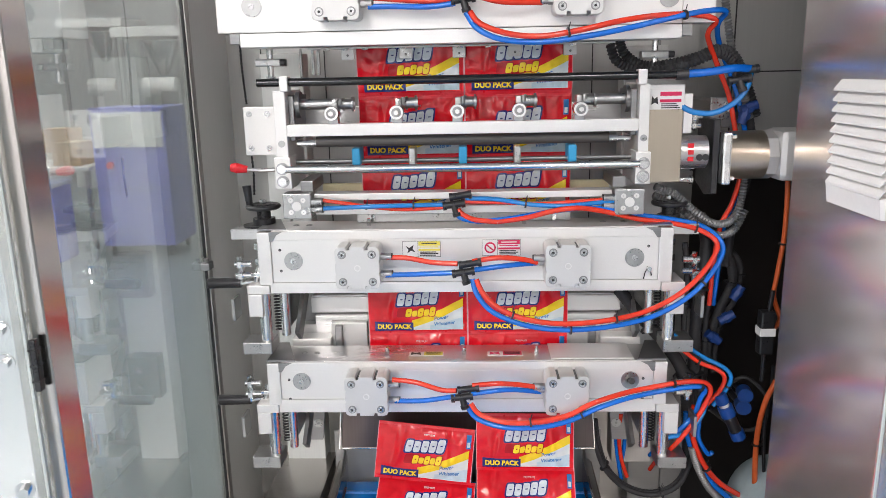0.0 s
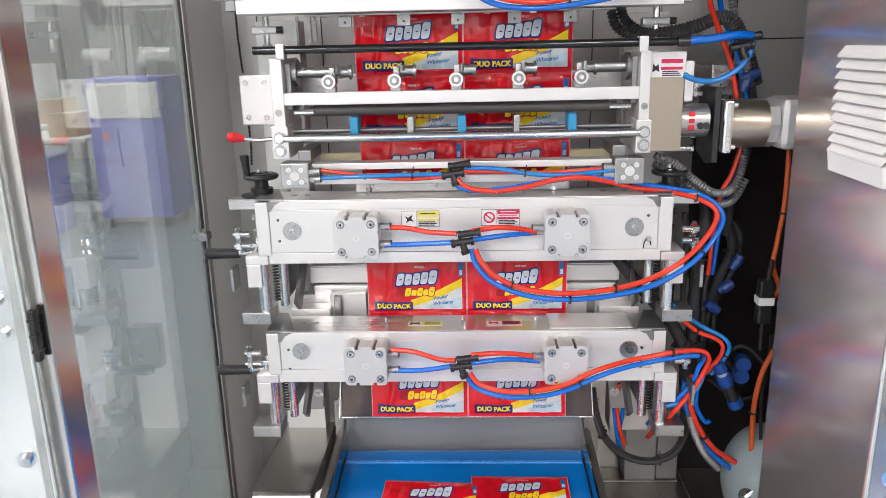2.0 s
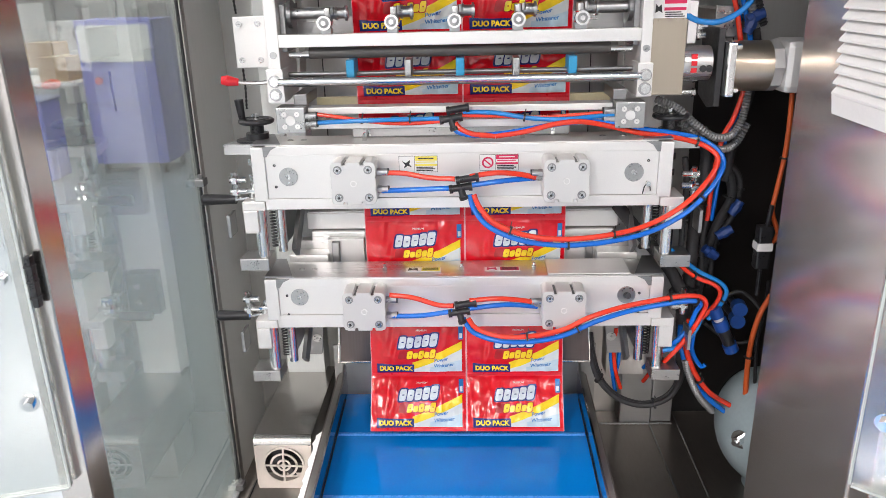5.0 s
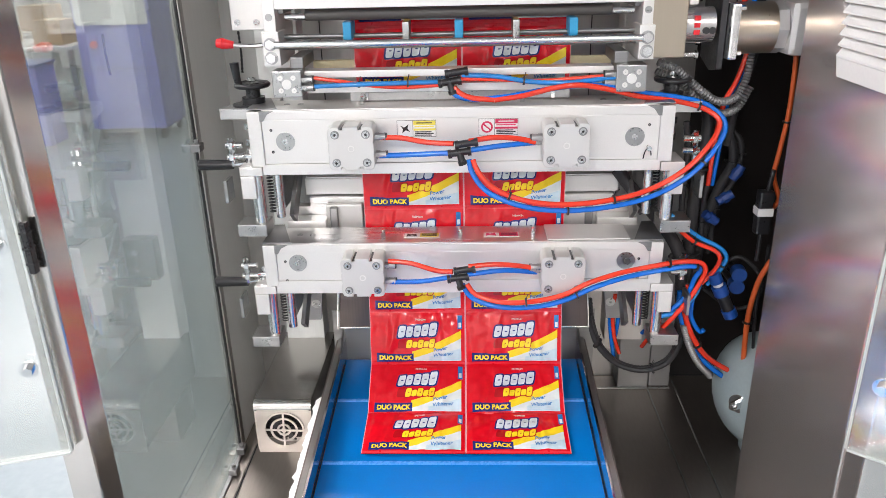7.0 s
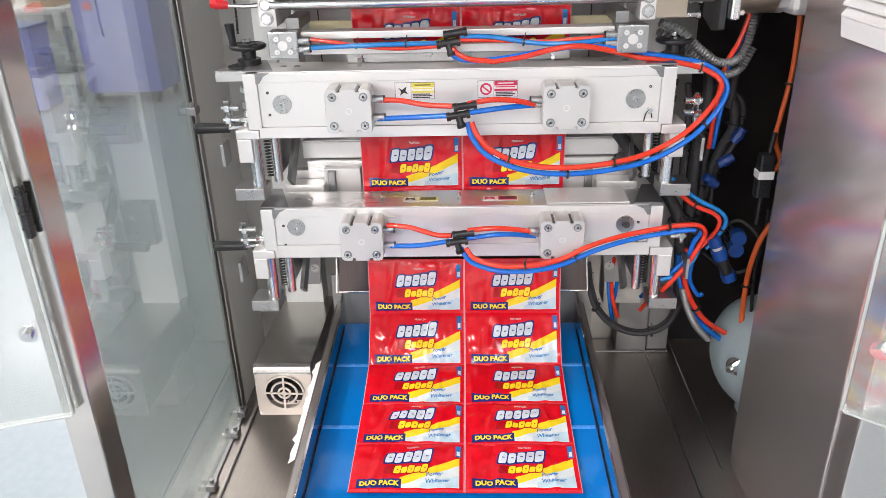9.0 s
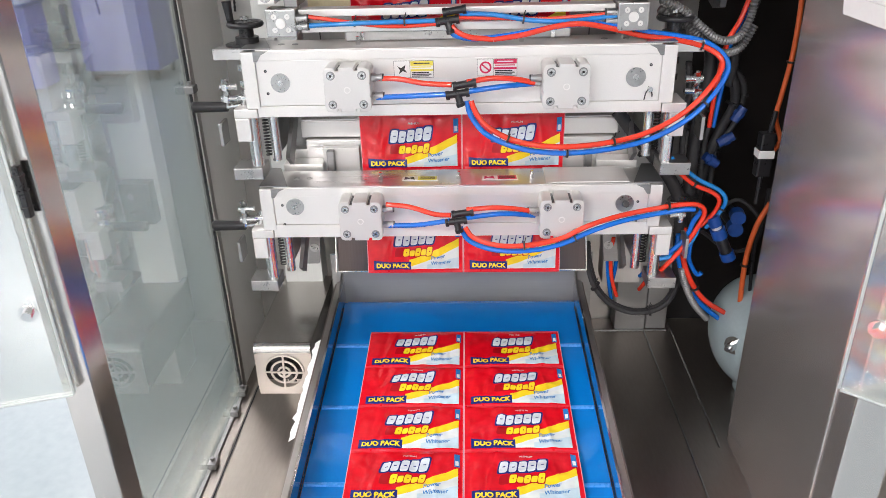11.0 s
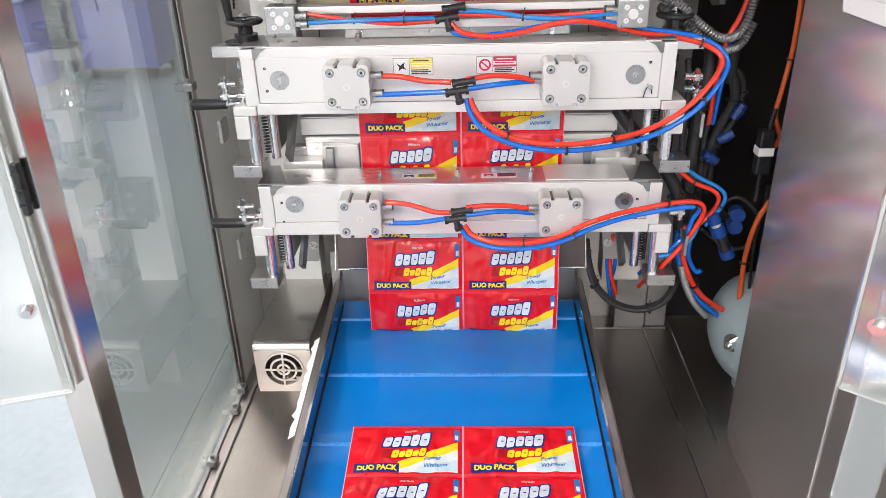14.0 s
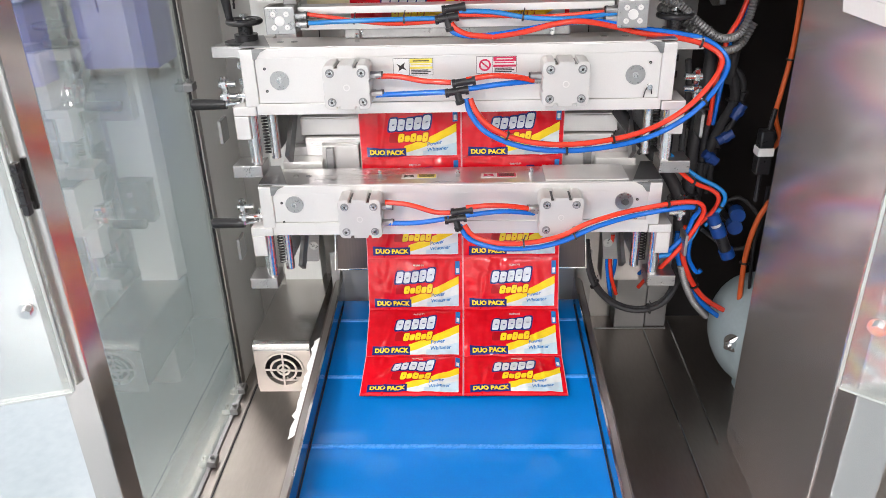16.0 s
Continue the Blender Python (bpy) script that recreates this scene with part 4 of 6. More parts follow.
def web_rows():
    """Keys of every row. Row k has its lower seam k rows above the cutter at the start; rows -5..-1 have been cut off."""
    plans = []
    times = [round(0.1 * k, 2) for k in range(161)]
    for k in range(0, 18):
        rows = []
        for t in times:
            n = feed(t) - k
            cut_off = k < 5 and t >= 8.84
            if k < 5:
                # the long strip slides on over the belt before it is cut
                n += 0.20 * min(1.0, max(0.0, (t - 8.2) / 0.5)) * min(1.0, max(0.0, n + 0.6))
            if not cut_off:
                low, top = seam(n + slack(n, t)), seam(n - 1 + slack(n - 1, t))
                w = min(1.0, max(0.0, (t - 13.75) / 0.6)) * min(1.0, max(0.0, (14.92 - t) / 0.3))
                if k == 5 and w > 0:
                    # the leading row catches on the belt and folds back under the next for a moment
                    a0 = math.atan2(low[1] - top[1], low[0] - top[0])
                    a1 = math.atan2(belt_z(top[0] + 0.11) + 0.012 - top[1], 0.11)
                    ang = (a0 - 2 * math.pi if a0 > 0 else a0) * (1 - w) + a1 * w
                    low = (top[0] + 0.112 * math.cos(ang), top[1] + 0.112 * math.sin(ang))
            else:
                ride = -0.099 - BELT_SPEED * (t - 12.5) - (4 - k) * 0.1135
                fl_top, fl_low = flat_seam(ride), flat_seam(ride - 0.1135)
                slip = min(1.0, max(0.0, (t - 8.84) / 0.16)) * 0.22
                a, b = seam(n - 1 + slip + slack(n - 1, t)), seam(n + slip + slack(n, t))
                u = min(1.0, max(0.0, (t - 9.24) / 0.32))
                u = u ** 1.5
                top, low = mix(a, fl_top, u), mix(b, fl_low, u)
            m = row_pose(top, low)
            key = tuple(round(v, 5) for r in m for v in r)
            rows.append((t, m, key))
        keep = [r for i, r in enumerate(rows) if i in (0, len(rows) - 1) or r[2] != rows[i - 1][2] or r[2] != rows[i + 1][2]]
        plans.append((k, [(t, m) for t, m, _ in keep]))
    return plans


PLANS = web_rows()
FILM_ROWS = [(film_row(k, "pair of glossy red detergent pouches still joined"), rows) for k, rows in PLANS]


# a torn-off strip that drops on the belt at the start
def loose_pouch(index, x):
    t = thing("pouch_column_piece", "glossy red detergent pouch of a strip just cut off", "pouch", (0, 0, 0), "strip just cut off")
    body = None
    for name, me, lab in KINDS[index % 4]:
        ob = new("pouch" if body is None else name, me)
        if body is None:
            body = ob
            ob.parent = t
            tagged(ob, "glossy red printed pouch")
        else:
            ob.parent = body
            tagged(ob, lab)
    return t


LOOSE = []
for col, x in ((0, -0.0935), (1, 0.107)):
    for k in range(4):
        rows = []
        for t in [round(0.1 * i, 2) for i in range(0, 13)] + [2.0, 3.0, 4.0, 6.0, 8.0, 12.6, 16.0]:
            end = 0.157 if col else 0.140
            ride = end - BELT_SPEED * (min(t, 12.6) - 1.0) - k * 0.1135
            fl_top, fl_low = flat_seam(ride), flat_seam(ride - 0.1135)
            drop = 0.44 if col else 0.64
            a, b = seam(k + drop), seam(k + 1 + drop)
            start, length = (0.0, 0.42) if col else (0.12, 0.62)
            u = min(1.0, max(0.0, (t - start) / length))
            u = u * u * (3 - 2 * u)
            rows.append((t, row_pose(mix(a, fl_top, u), mix(b, fl_low, u), x + (0.008 + 0.014 * u if col == 0 else 0.004 + 0.010 * (1 - u)), (6.0 - 3.2 * u - (1.2 - 0.8 * u) * k) if col == 0 else 0.6)))
        LOOSE.append((loose_pouch(col + k, x), rows))

# ---- conveyor ----
conveyor = thing("conveyor", "stainless conveyor with a shiny blue ribbed belt", "conveyor", (-0.006, -0.3, 0.42))
CX, CW = -0.006, 0.262
Y_END, Y_BACK, ROLL = -1.42, 0.165, 0.030
bed = bmesh.new()
bmesh.ops.convex_hull(bed, input=[bed.verts.new((CX + sx * CW, y, belt_z(y) + dz)) for y in (Y_BACK, Y_END) for sx in (-1, 1) for dz in (-0.006, 0)])
for s in (-1, 1):
    gap = bmesh.new()
    bmesh.ops.convex_hull(gap, input=[gap.verts.new((CX + s * x, y, belt_z(y) + dz)) for y in (0.15, Y_END + 0.02) for x in (CW - 0.0022, CW - 0.0004) for dz in (0.0004, 0.0012)])
    part("belt_edge", gap, BLACK, conveyor, "dark frayed belt edge")
part("belt", bed, BELT, conveyor, "shiny blue belt face")
part("end_roller", rod((CX - CW, Y_BACK, belt_z(Y_BACK) - ROLL), (CX + CW, Y_BACK, belt_z(Y_BACK) - ROLL), ROLL, 28), BELT, conveyor, "", True)
part("end_roller", rod((CX - CW, Y_END, belt_z(Y_END) - ROLL), (CX + CW, Y_END, belt_z(Y_END) - ROLL), ROLL, 28), BELT, conveyor, "", True)
for s in (-1, 1):
    xi = CX + s * (CW + 0.0004)
    xo = xi + s * 0.004
    rail = bmesh.new()
    vs = [rail.verts.new((x, y, belt_z(y) + dz)) for y in (0.19, Y_END) for x in (xi, xo) for dz in (-0.05, 0.047)]
    bmesh.ops.convex_hull(rail, input=vs)
    part("side_rail", rail, RAIL, conveyor, "polished stainless side rail")
    cap = bmesh.new()
    vs = [cap.verts.new((x, y, belt_z(y) + dz)) for y in (0.185, Y_END) for x in (xi + s * 0.005, xi + s * 0.0155) for dz in (0.043, 0.046)]
    bmesh.ops.convex_hull(cap, input=vs)
    part("rail_flange", cap, STEEL_H, conveyor, "folded stainless flange")
    skirt = bmesh.new()
    vs = [skirt.verts.new((x, y, belt_z(y) + dz)) for y in (0.18, Y_END) for x in (xi + s * 0.0157, xi + s * 0.0187) for dz in (-0.07, 0.0445)]
    bmesh.ops.convex_hull(skirt, input=vs)
    part("skirt", skirt, PAN, conveyor)
    tip = prism([(0.120, belt_z(0.12) + 0.0475), (0.189, belt_z(0.19) + 0.0475), (0.186, belt_z(0.19) + 0.070), (0.180, belt_z(0.19) + 0.072)], "x", *sorted((xi, xo)))
    part("rail_tip", tip, STEEL_H, conveyor, "pointed stainless rail end")
    part("leg", box(xi + s * 0.005, xi + s * 0.0155, -0.12, -0.09, PANF, belt_z(-0.1) + 0.012, 0.002), STEEL, conveyor)
# ribs run round the two rollers
SPAN = math.dist((Y_BACK, belt_z(Y_BACK)), (Y_END, belt_z(Y_END)))
LOOP = 2 * SPAN + 2 * math.pi * ROLL
RIBS = round(LOOP / 0.187)
SLOPE = math.atan(BELT_B)


def round_belt(s):
    """Pose of a rib s metres along the belt's loop from the top of the back roller."""
    s %= LOOP
    nx = Vector((0, -math.sin(SLOPE), math.cos(SLOPE)))
    along = Vector((0, -math.cos(SLOPE), -math.sin(SLOPE)))
    b = Vector((CX, Y_BACK, belt_z(Y_BACK))) - nx * ROLL
    half = math.pi * ROLL
    if s < SPAN:
        p, a = b + along * s + nx * ROLL, 0.0
    elif s < SPAN + half:
        a = (s - SPAN) / ROLL
        p = b + along * SPAN + (nx * math.cos(a) + along * math.sin(a)) * ROLL
    elif s < 2 * SPAN + half:
        a = math.pi
        p = b + along * (SPAN - (s - SPAN - half)) - nx * ROLL
    else:
        a = math.pi + (s - 2 * SPAN - half) / ROLL
        p = b + (nx * math.cos(a) + along * math.sin(a)) * ROLL
    return Matrix.Translation(p - Vector((-0.006, -0.3, 0.42))) @ Matrix.Rotation(SLOPE + a, 4, "X")


bm = bmesh.new()
prof = [(-0.0045, -0.0005), (-0.0032, 0.0026), (0, 0.0036), (0.0032, 0.0026), (0.0045, -0.0005)]
ends = [[bm.verts.new((x, y, z)) for y, z in prof] for x in (-CW + 0.004, CW - 0.004)]
for k in range(4):
    bm.faces.new((ends[0][k], ends[0][k + 1], ends[1][k + 1], ends[1][k]))
bm.faces.new(ends[0]), bm.faces.new(ends[1][::-1])
bmesh.ops.recalc_face_normals(bm, faces=bm.faces)
rib_mesh = mesh_of("rib", bm, RIB, True)
RIB_OBS = []
# a rib stands at y = 0.055 at 12.5 s
FIRST = math.dist((Y_BACK, belt_z(Y_BACK)), (0.055, belt_z(0.055))) - BELT_SPEED * 12.5
for k in range(RIBS):
    ob = new("rib", rib_mesh)
    ob.parent = conveyor
    tagged(ob, "pale raised belt rib")
    RIB_OBS.append((ob, FIRST + k * LOOP / RIBS))

# ---- film feed carriage above the beams ----
car = thing("feed_roller_carriage", "silver-white roller carriage with steel shafts and nozzles", "roller carriage", (0, 0.04, 1.26))
for x0, x1 in ((-0.332, -0.310), (0.312, 0.330)):
    part("side_plate", box(x0, x1, 0.0, 0.13, 1.314, 1.489, 0.0015), ALU, car, "silver-white side plate")
    part("side_foot", box(x0 - 0.004, x1 + 0.004, -0.006, 0.05, 1.315, 1.372, 0.0015), ALU, car)
    for z in (1.352, 1.329):
        shaft = part("shaft_screw", rod(((x0 + x1) / 2, -0.006, z), ((x0 + x1) / 2, -0.014, z), 0.0085, 6), CHROME, car)
        part("washer", ring(((x0 + x1) / 2, -0.0075, z), (0, 1, 0), 0.004, 0.011, 0.002), DULL, shaft)
    part("plug", rod(((x0 + x1) / 2, 0.001, 1.396), ((x0 + x1) / 2, -0.002, 1.396), 0.006, 20), DULL, car)
for x in (-0.308, 0.3135):
    part("rod_holder", box(x - 0.0075, x + 0.0075, -0.014, 0.012, 1.488, 1.514, 0.002), ALU, car)
part("cross_bar", box(-0.309, 0.311, -0.004, 0.020, 1.409, 1.430, 0.001), ALU, car, "silver-white cross bar")
part("rear_bar", box(-0.309, 0.311, 0.116, 0.130, 1.405, 1.455, 0.001), ALU_TOP, car)
part("inner_plate", box(-0.3095, -0.300, 0.02, 0.13, 1.40, 1.48, 0.001), GREY, car)
part("inner_plate", box(0.302, 0.3115, 0.02, 0.13, 1.40, 1.48, 0.001), GREY, car)
black_rod = part("guide_rod", rod((-0.357, -0.002, 1.5035), (0.385, -0.002, 1.5035), 0.0072, 16), GLOSS_BLACK, car, "glossy black guide rod", True)
part("collar", rod((0.372, -0.002, 1.5035), (0.392, -0.002, 1.5035), 0.0095, 16), DARK, black_rod)
for x0, x1 in ((-0.300, -0.205), (0.215, 0.302)):
    part("stub_shaft", rod((x0, 0.05, 1.463), (x1, 0.05, 1.463), 0.0100, 20), DULL, car, "ground steel stub shaft", True)
    part("shaft_flange", rod((x0 + (0 if x0 < 0 else 0.08), 0.05, 1.463), (x0 + (0.008 if x0 < 0 else 0.087), 0.05, 1.463), 0.024, 24), GREY, car)
roller = part("roller", rod((-0.262, 0.024, 1.397), (0.264, 0.024, 1.397), 0.0100, 28), RUBBER, car, "dark grey rubber roller", True)
part("journal", rod((-0.298, 0.024, 1.394), (-0.262, 0.024, 1.394), 0.006, 14), CHROME, roller)
part("journal", rod((0.264, 0.024, 1.394), (0.302, 0.024, 1.394), 0.006, 14), CHROME, roller)
for y, z, r in ((0.040, 1.359, 0.0042), (0.060, 1.356, 0.0042)):
    part("thin_shaft", rod((-0.309, y, z), (0.311, y, z), r, 14), GREY, car, "", True)
part("main_shaft", rod((-0.318, -0.006, 1.351), (0.320, -0.006, 1.351), 0.0068, 20), CHROME, car, "polished steel main shaft", True)
part("second_shaft", rod((-0.309, 0.020, 1.345), (0.311, 0.020, 1.345), 0.006, 16), DULL, car, "", True)
for x in (-0.190, 0.003, 0.199):
    bm = box(x - 0.0075, x + 0.0075, 0.010, 0.060, 1.354, 1.385, 0.003)
    part("film_guide", bm, CYAN_PART, car, "light blue nylon film guide")
for x in (-0.088, 0.101):
    bm = box(x - 0.006, x + 0.006, 0.006, 0.055, 1.353, 1.384, 0.002)
    part("guide_clip", bm, DULL, car, "grey steel guide clip")
for x in (-0.225, -0.111, -0.005, 0.102, 0.208):
    nz = part("nozzle", rod((x, -0.022, 1.449), (x, 0.008, 1.449), 0.0120, 22), CHROME, car, "bright knurled nozzle cap", True)
    part("nozzle_groove", ring((x, -0.012, 1.449), (0, 1, 0), 0.0119, 0.0123, 0.003, 24), DARK, nz)
    bm = ring((x, -0.0225, 1.449), (0, 1, 0), 0.003, 0.0085, 0.002, 20)
    part("nozzle_face", bm, GREY, nz)
    part("nozzle_screw", rod((x, -0.022, 1.449), (x, -0.027, 1.449), 0.0045, 6), CHROME, nz)
    bm = rod((x + 0.004, 0.030, 1.463), (x + 0.034, 0.033, 1.463), 0.0095, 20)
    for d, r in ((0.012, 0.0118), (0.029, 0.0132)):
        rod((x + d, 0.031, 1.463), (x + d + 0.004, 0.031, 1.463), r, 20, bm)
    box(x - 0.004, x + 0.006, 0.008, 0.040, 1.452, 1.472, 0.002, bm)
    part("nozzle_barrel", bm, DULL, nz, "", True)
    part("nozzle_pin", rod((x + 0.010, 0.010, 1.462), (x + 0.010, 0.010, 1.474), 0.0035, 8), DULL, nz)
    part("nozzle_seat", box(x - 0.009, x + 0.009, -0.006, 0.012, 1.4302, 1.440, 0.001), DULL, nz)
part("quick_lever", sweep([(-0.335, -0.004, 1.351), (-0.36, -0.006, 1.350), (-0.385, -0.012, 1.353)], 0.004, 8), CHROME, car, "", True)
grip = rod((-0.383, -0.012, 1.353), (-0.402, -0.014, 1.356), 0.006, 14, None, 0.0095)
rod((-0.402, -0.014, 1.356), (-0.412, -0.015, 1.357), 0.0095, 14, grip, 0.007)
part("lever_knob", grip, RED_PLASTIC, car, "red plastic knob", True)
for s in (-1, 1):
    bl = part("bearing_block", box(s * 0.300 - 0.026, s * 0.300 + 0.026, -0.004, 0.04, 1.260, 1.306, 0.002), DULL, car, "square grey bearing block")
    for dx in (-0.011, 0.012):
        for dz in (-0.011, 0.011):
            part("block_hole", ring((s * 0.300 + dx, -0.0046, 1.283 + dz), (0, 1, 0), 0.001, 0.0046, 0.0012, 16), ALU, bl)
    part("block_boss", rod((s * 0.300, -0.004, 1.283), (s * 0.300, -0.0065, 1.283), 0.0085, 24), ALU, bl)
    push_fitting(bl, s * 0.274, 0.004, 1.290, -s), push_fitting(bl, s * 0.274, 0.004, 1.276, -s)
    part("arm", box(s * 0.285 - 0.012, s * 0.285 + 0.012, 0.02, 0.12, 1.306, 1.326, 0.002), GREY, car)
part("block_bar", box(-0.272, 0.272, 0.016, 0.052, 1.290, 1.302, 0.001), ALU, car, "long silver-white bar")
part("block_bar", box(-0.272, 0.272, 0.024, 0.056, 1.262, 1.276, 0.001), ALU, car, "long silver-white bar")
part("guide_strip", box(-0.275, 0.285, 0.116, 0.130, 1.286, 1.306, 0.001), CREAM, car, "cream-coloured guide strip")
part("clip_plate", box(-0.201, 0.204, 0.062, 0.068, 1.2385, 1.256, 0.002), DULL, car, "thin grey clip plate")
for x in (-0.17, 0.172):
    for z in (1.244, 1.251):
        part("clip_bolt", rod((x, 0.061, z), (x, 0.055, z), 0.0042, 6), CHROME, car)

drive = thing("gearbox_housing", "brushed steel bearing housing with a warning label", "gearbox", (0.365, 0.05, 1.31))
part("housing_body", box(0.332, 0.396, 0.03, 0.10, 1.312, 1.446, 0.002), GOLD, drive, "champagne brushed steel box")
part("bracket", box(0.3305, 0.396, 0.024, 0.09, 1.4475, 1.487, 0.0015), ALU, drive)
part("bracket_arm", box(0.397, 0.412, 0.03, 0.08, 1.40, 1.47, 0.0015), ALU, drive)
lab = part("warning_label", box(0.334, 0.391, 0.0215, 0.0225, 1.4435, 1.477, 0), WHITE_PAPER, drive, "red and white warning label")
part("label_field", box(0.352, 0.389, 0.0205, 0.0212, 1.467, 1.474, 0), RED_INK, lab)
part("label_field", box(0.352, 0.389, 0.0205, 0.0212, 1.456, 1.461, 0), RED_INK, lab)
for k in range(3):
    part("print_bar", box(0.354, 0.387 - 0.003 * k, 0.0204, 0.0211, 1.4455 + 0.0034 * k, 1.4472 + 0.0034 * k, 0), BLACK_INK, lab)
part("hazard_mark", prism([(0.337, 1.452), (0.343, 1.456), (0.349, 1.452), (0.347, 1.466), (0.342, 1.462), (0.338, 1.467)], "y", 0.0204, 0.0211), BLACK_INK, lab)

servo = thing("servo_motor", "grey servo gear motor with a champagne gearbox barrel", "motor", (0.50, 0.06, 1.31))
part("coupling", rod((0.396, 0.06, 1.364), (0.446, 0.06, 1.364), 0.030, 32), ALU_TOP, servo, "steel shaft coupling", True)
for a in range(3):
    part("coupling_jaw", box(0.408, 0.418, 0.0285, 0.035, 1.352 + a * 0.012 - 0.002, 1.352 + a * 0.012 + 0.006, 0.0005), RED_PLASTIC, servo, "red coupling insert")
part("coupling_screw", rod((0.428, 0.029, 1.357), (0.428, 0.026, 1.357), 0.006, 12), DARK, servo)
part("coupling_screw", rod((0.439, 0.029, 1.357), (0.439, 0.026, 1.357), 0.006, 12), DARK, servo)
part("mount_plate", prism([(0.03, 1.424), (0.13, 1.424), (0.13, 1.30), (0.07, 1.283), (0.03, 1.29)], "x", 0.452, 0.463, 0.0008), DARK, servo, "black mounting plate")
part("flange", box(0.4635, 0.479, 0.008, 0.112, 1.309, 1.402, 0.004), CHROME, servo)
part("barrel", rod((0.479, 0.06, 1.357), (0.548, 0.06, 1.357), 0.044, 40), GOLD, servo, "champagne brushed barrel", True)
part("adapter", rod((0.5485, 0.06, 1.357), (0.566, 0.06, 1.357), 0.0445, 8), CAST, servo)
part("motor_body", box(0.5665, 0.690, 0.016, 0.104, 1.312, 1.403, 0.012), CAST, servo, "grey cast motor body")
for y, z in ((0.016, 1.320), (0.016, 1.394)):
    part("flange_bolt", rod((0.4795, y, z), (0.487, y, z), 0.005, 6), CHROME, servo)
for z in (1.31, 1.335, 1.41, 1.425):
    bm = rod((0.405 + (z - 1.3) * 0.1, 0.075, z), (0.430 + (z - 1.3) * 0.1, 0.075, z), 0.005, 8)
    rod((0.425, 0.075, z), (0.431, 0.075, z), 0.008, 6, bm)
    part("stand_off", bm, CHROME, servo)


# ---- handwheels on their brackets ----
def handwheel(x, y, z, crank):
    t = thing("handwheel", "small black handwheel with a crank grip", "handwheel", (x, y, z - 0.045), "handwheels")
    part("rim", torus((x, y, z), (0, 0, 1), 0.0285, 0.0048), BLACK, t, "", True)
    bm = rod((x, y, z - 0.022), (x, y, z + 0.004), 0.013, 20)
    for a in range(3):
        c, s = math.cos(a * 2.094 + 0.5), math.sin(a * 2.094 + 0.5)
        rod((x, y, z - 0.001), (x + c * 0.028, y + s * 0.028, z - 0.001), 0.004, 10, bm)
    part("hub", bm, BLACK, t, "", True)
    part("base", rod((x, y, z - 0.036), (x, y, z - 0.022), 0.021, 24), BLACK, t, "", True)
    part("spindle", rod((x, y, z - 0.045), (x, y, z + 0.014), 0.005, 12), CHROME, t)
    part("spindle_nut", rod((x, y, z + 0.008), (x, y, z + 0.013), 0.008, 6), CHROME, t)
    if crank:
        part("crank_grip", rod((x - 0.026, y, z + 0.004), (x - 0.029, y, z + 0.040), 0.0062, 14, None, 0.0085), BLACK, t, "", True)
    return t


handwheel(-0.380, 0.06, 1.273, True), handwheel(0.387, 0.06, 1.270, False)
for s, x in ((-1, -0.392), (1, 0.390)):
    t = thing("wheel_bracket", "grey steel plate bracket for the handwheel", "bracket", (x, 0.06, 1.2))
    part("plate", prism([(x - 0.046, 0.03), (x + 0.046, 0.03), (x + 0.050, 0.13), (x - 0.02, 0.13)] if s < 0 else [(x - 0.046, 0.03), (x + 0.046, 0.03), (x + 0.02, 0.13), (x - 0.05, 0.13)], "z", 1.215, 1.235, 0.0008), ALU_TOP, t)
    part("boss", rod((x, 0.06, 1.2352), (x, 0.06, 1.2385), 0.028, 24), BLACK, t)
    part("threaded_rod", rod((x, 0.06, 1.00), (x, 0.06, 1.2148), 0.006, 12), CHROME, t)
    for z in (1.19, 1.16):
        part("nut", rod((x, 0.06, z), (x, 0.06, z + 0.012), 0.012, 6), CHROME, t)

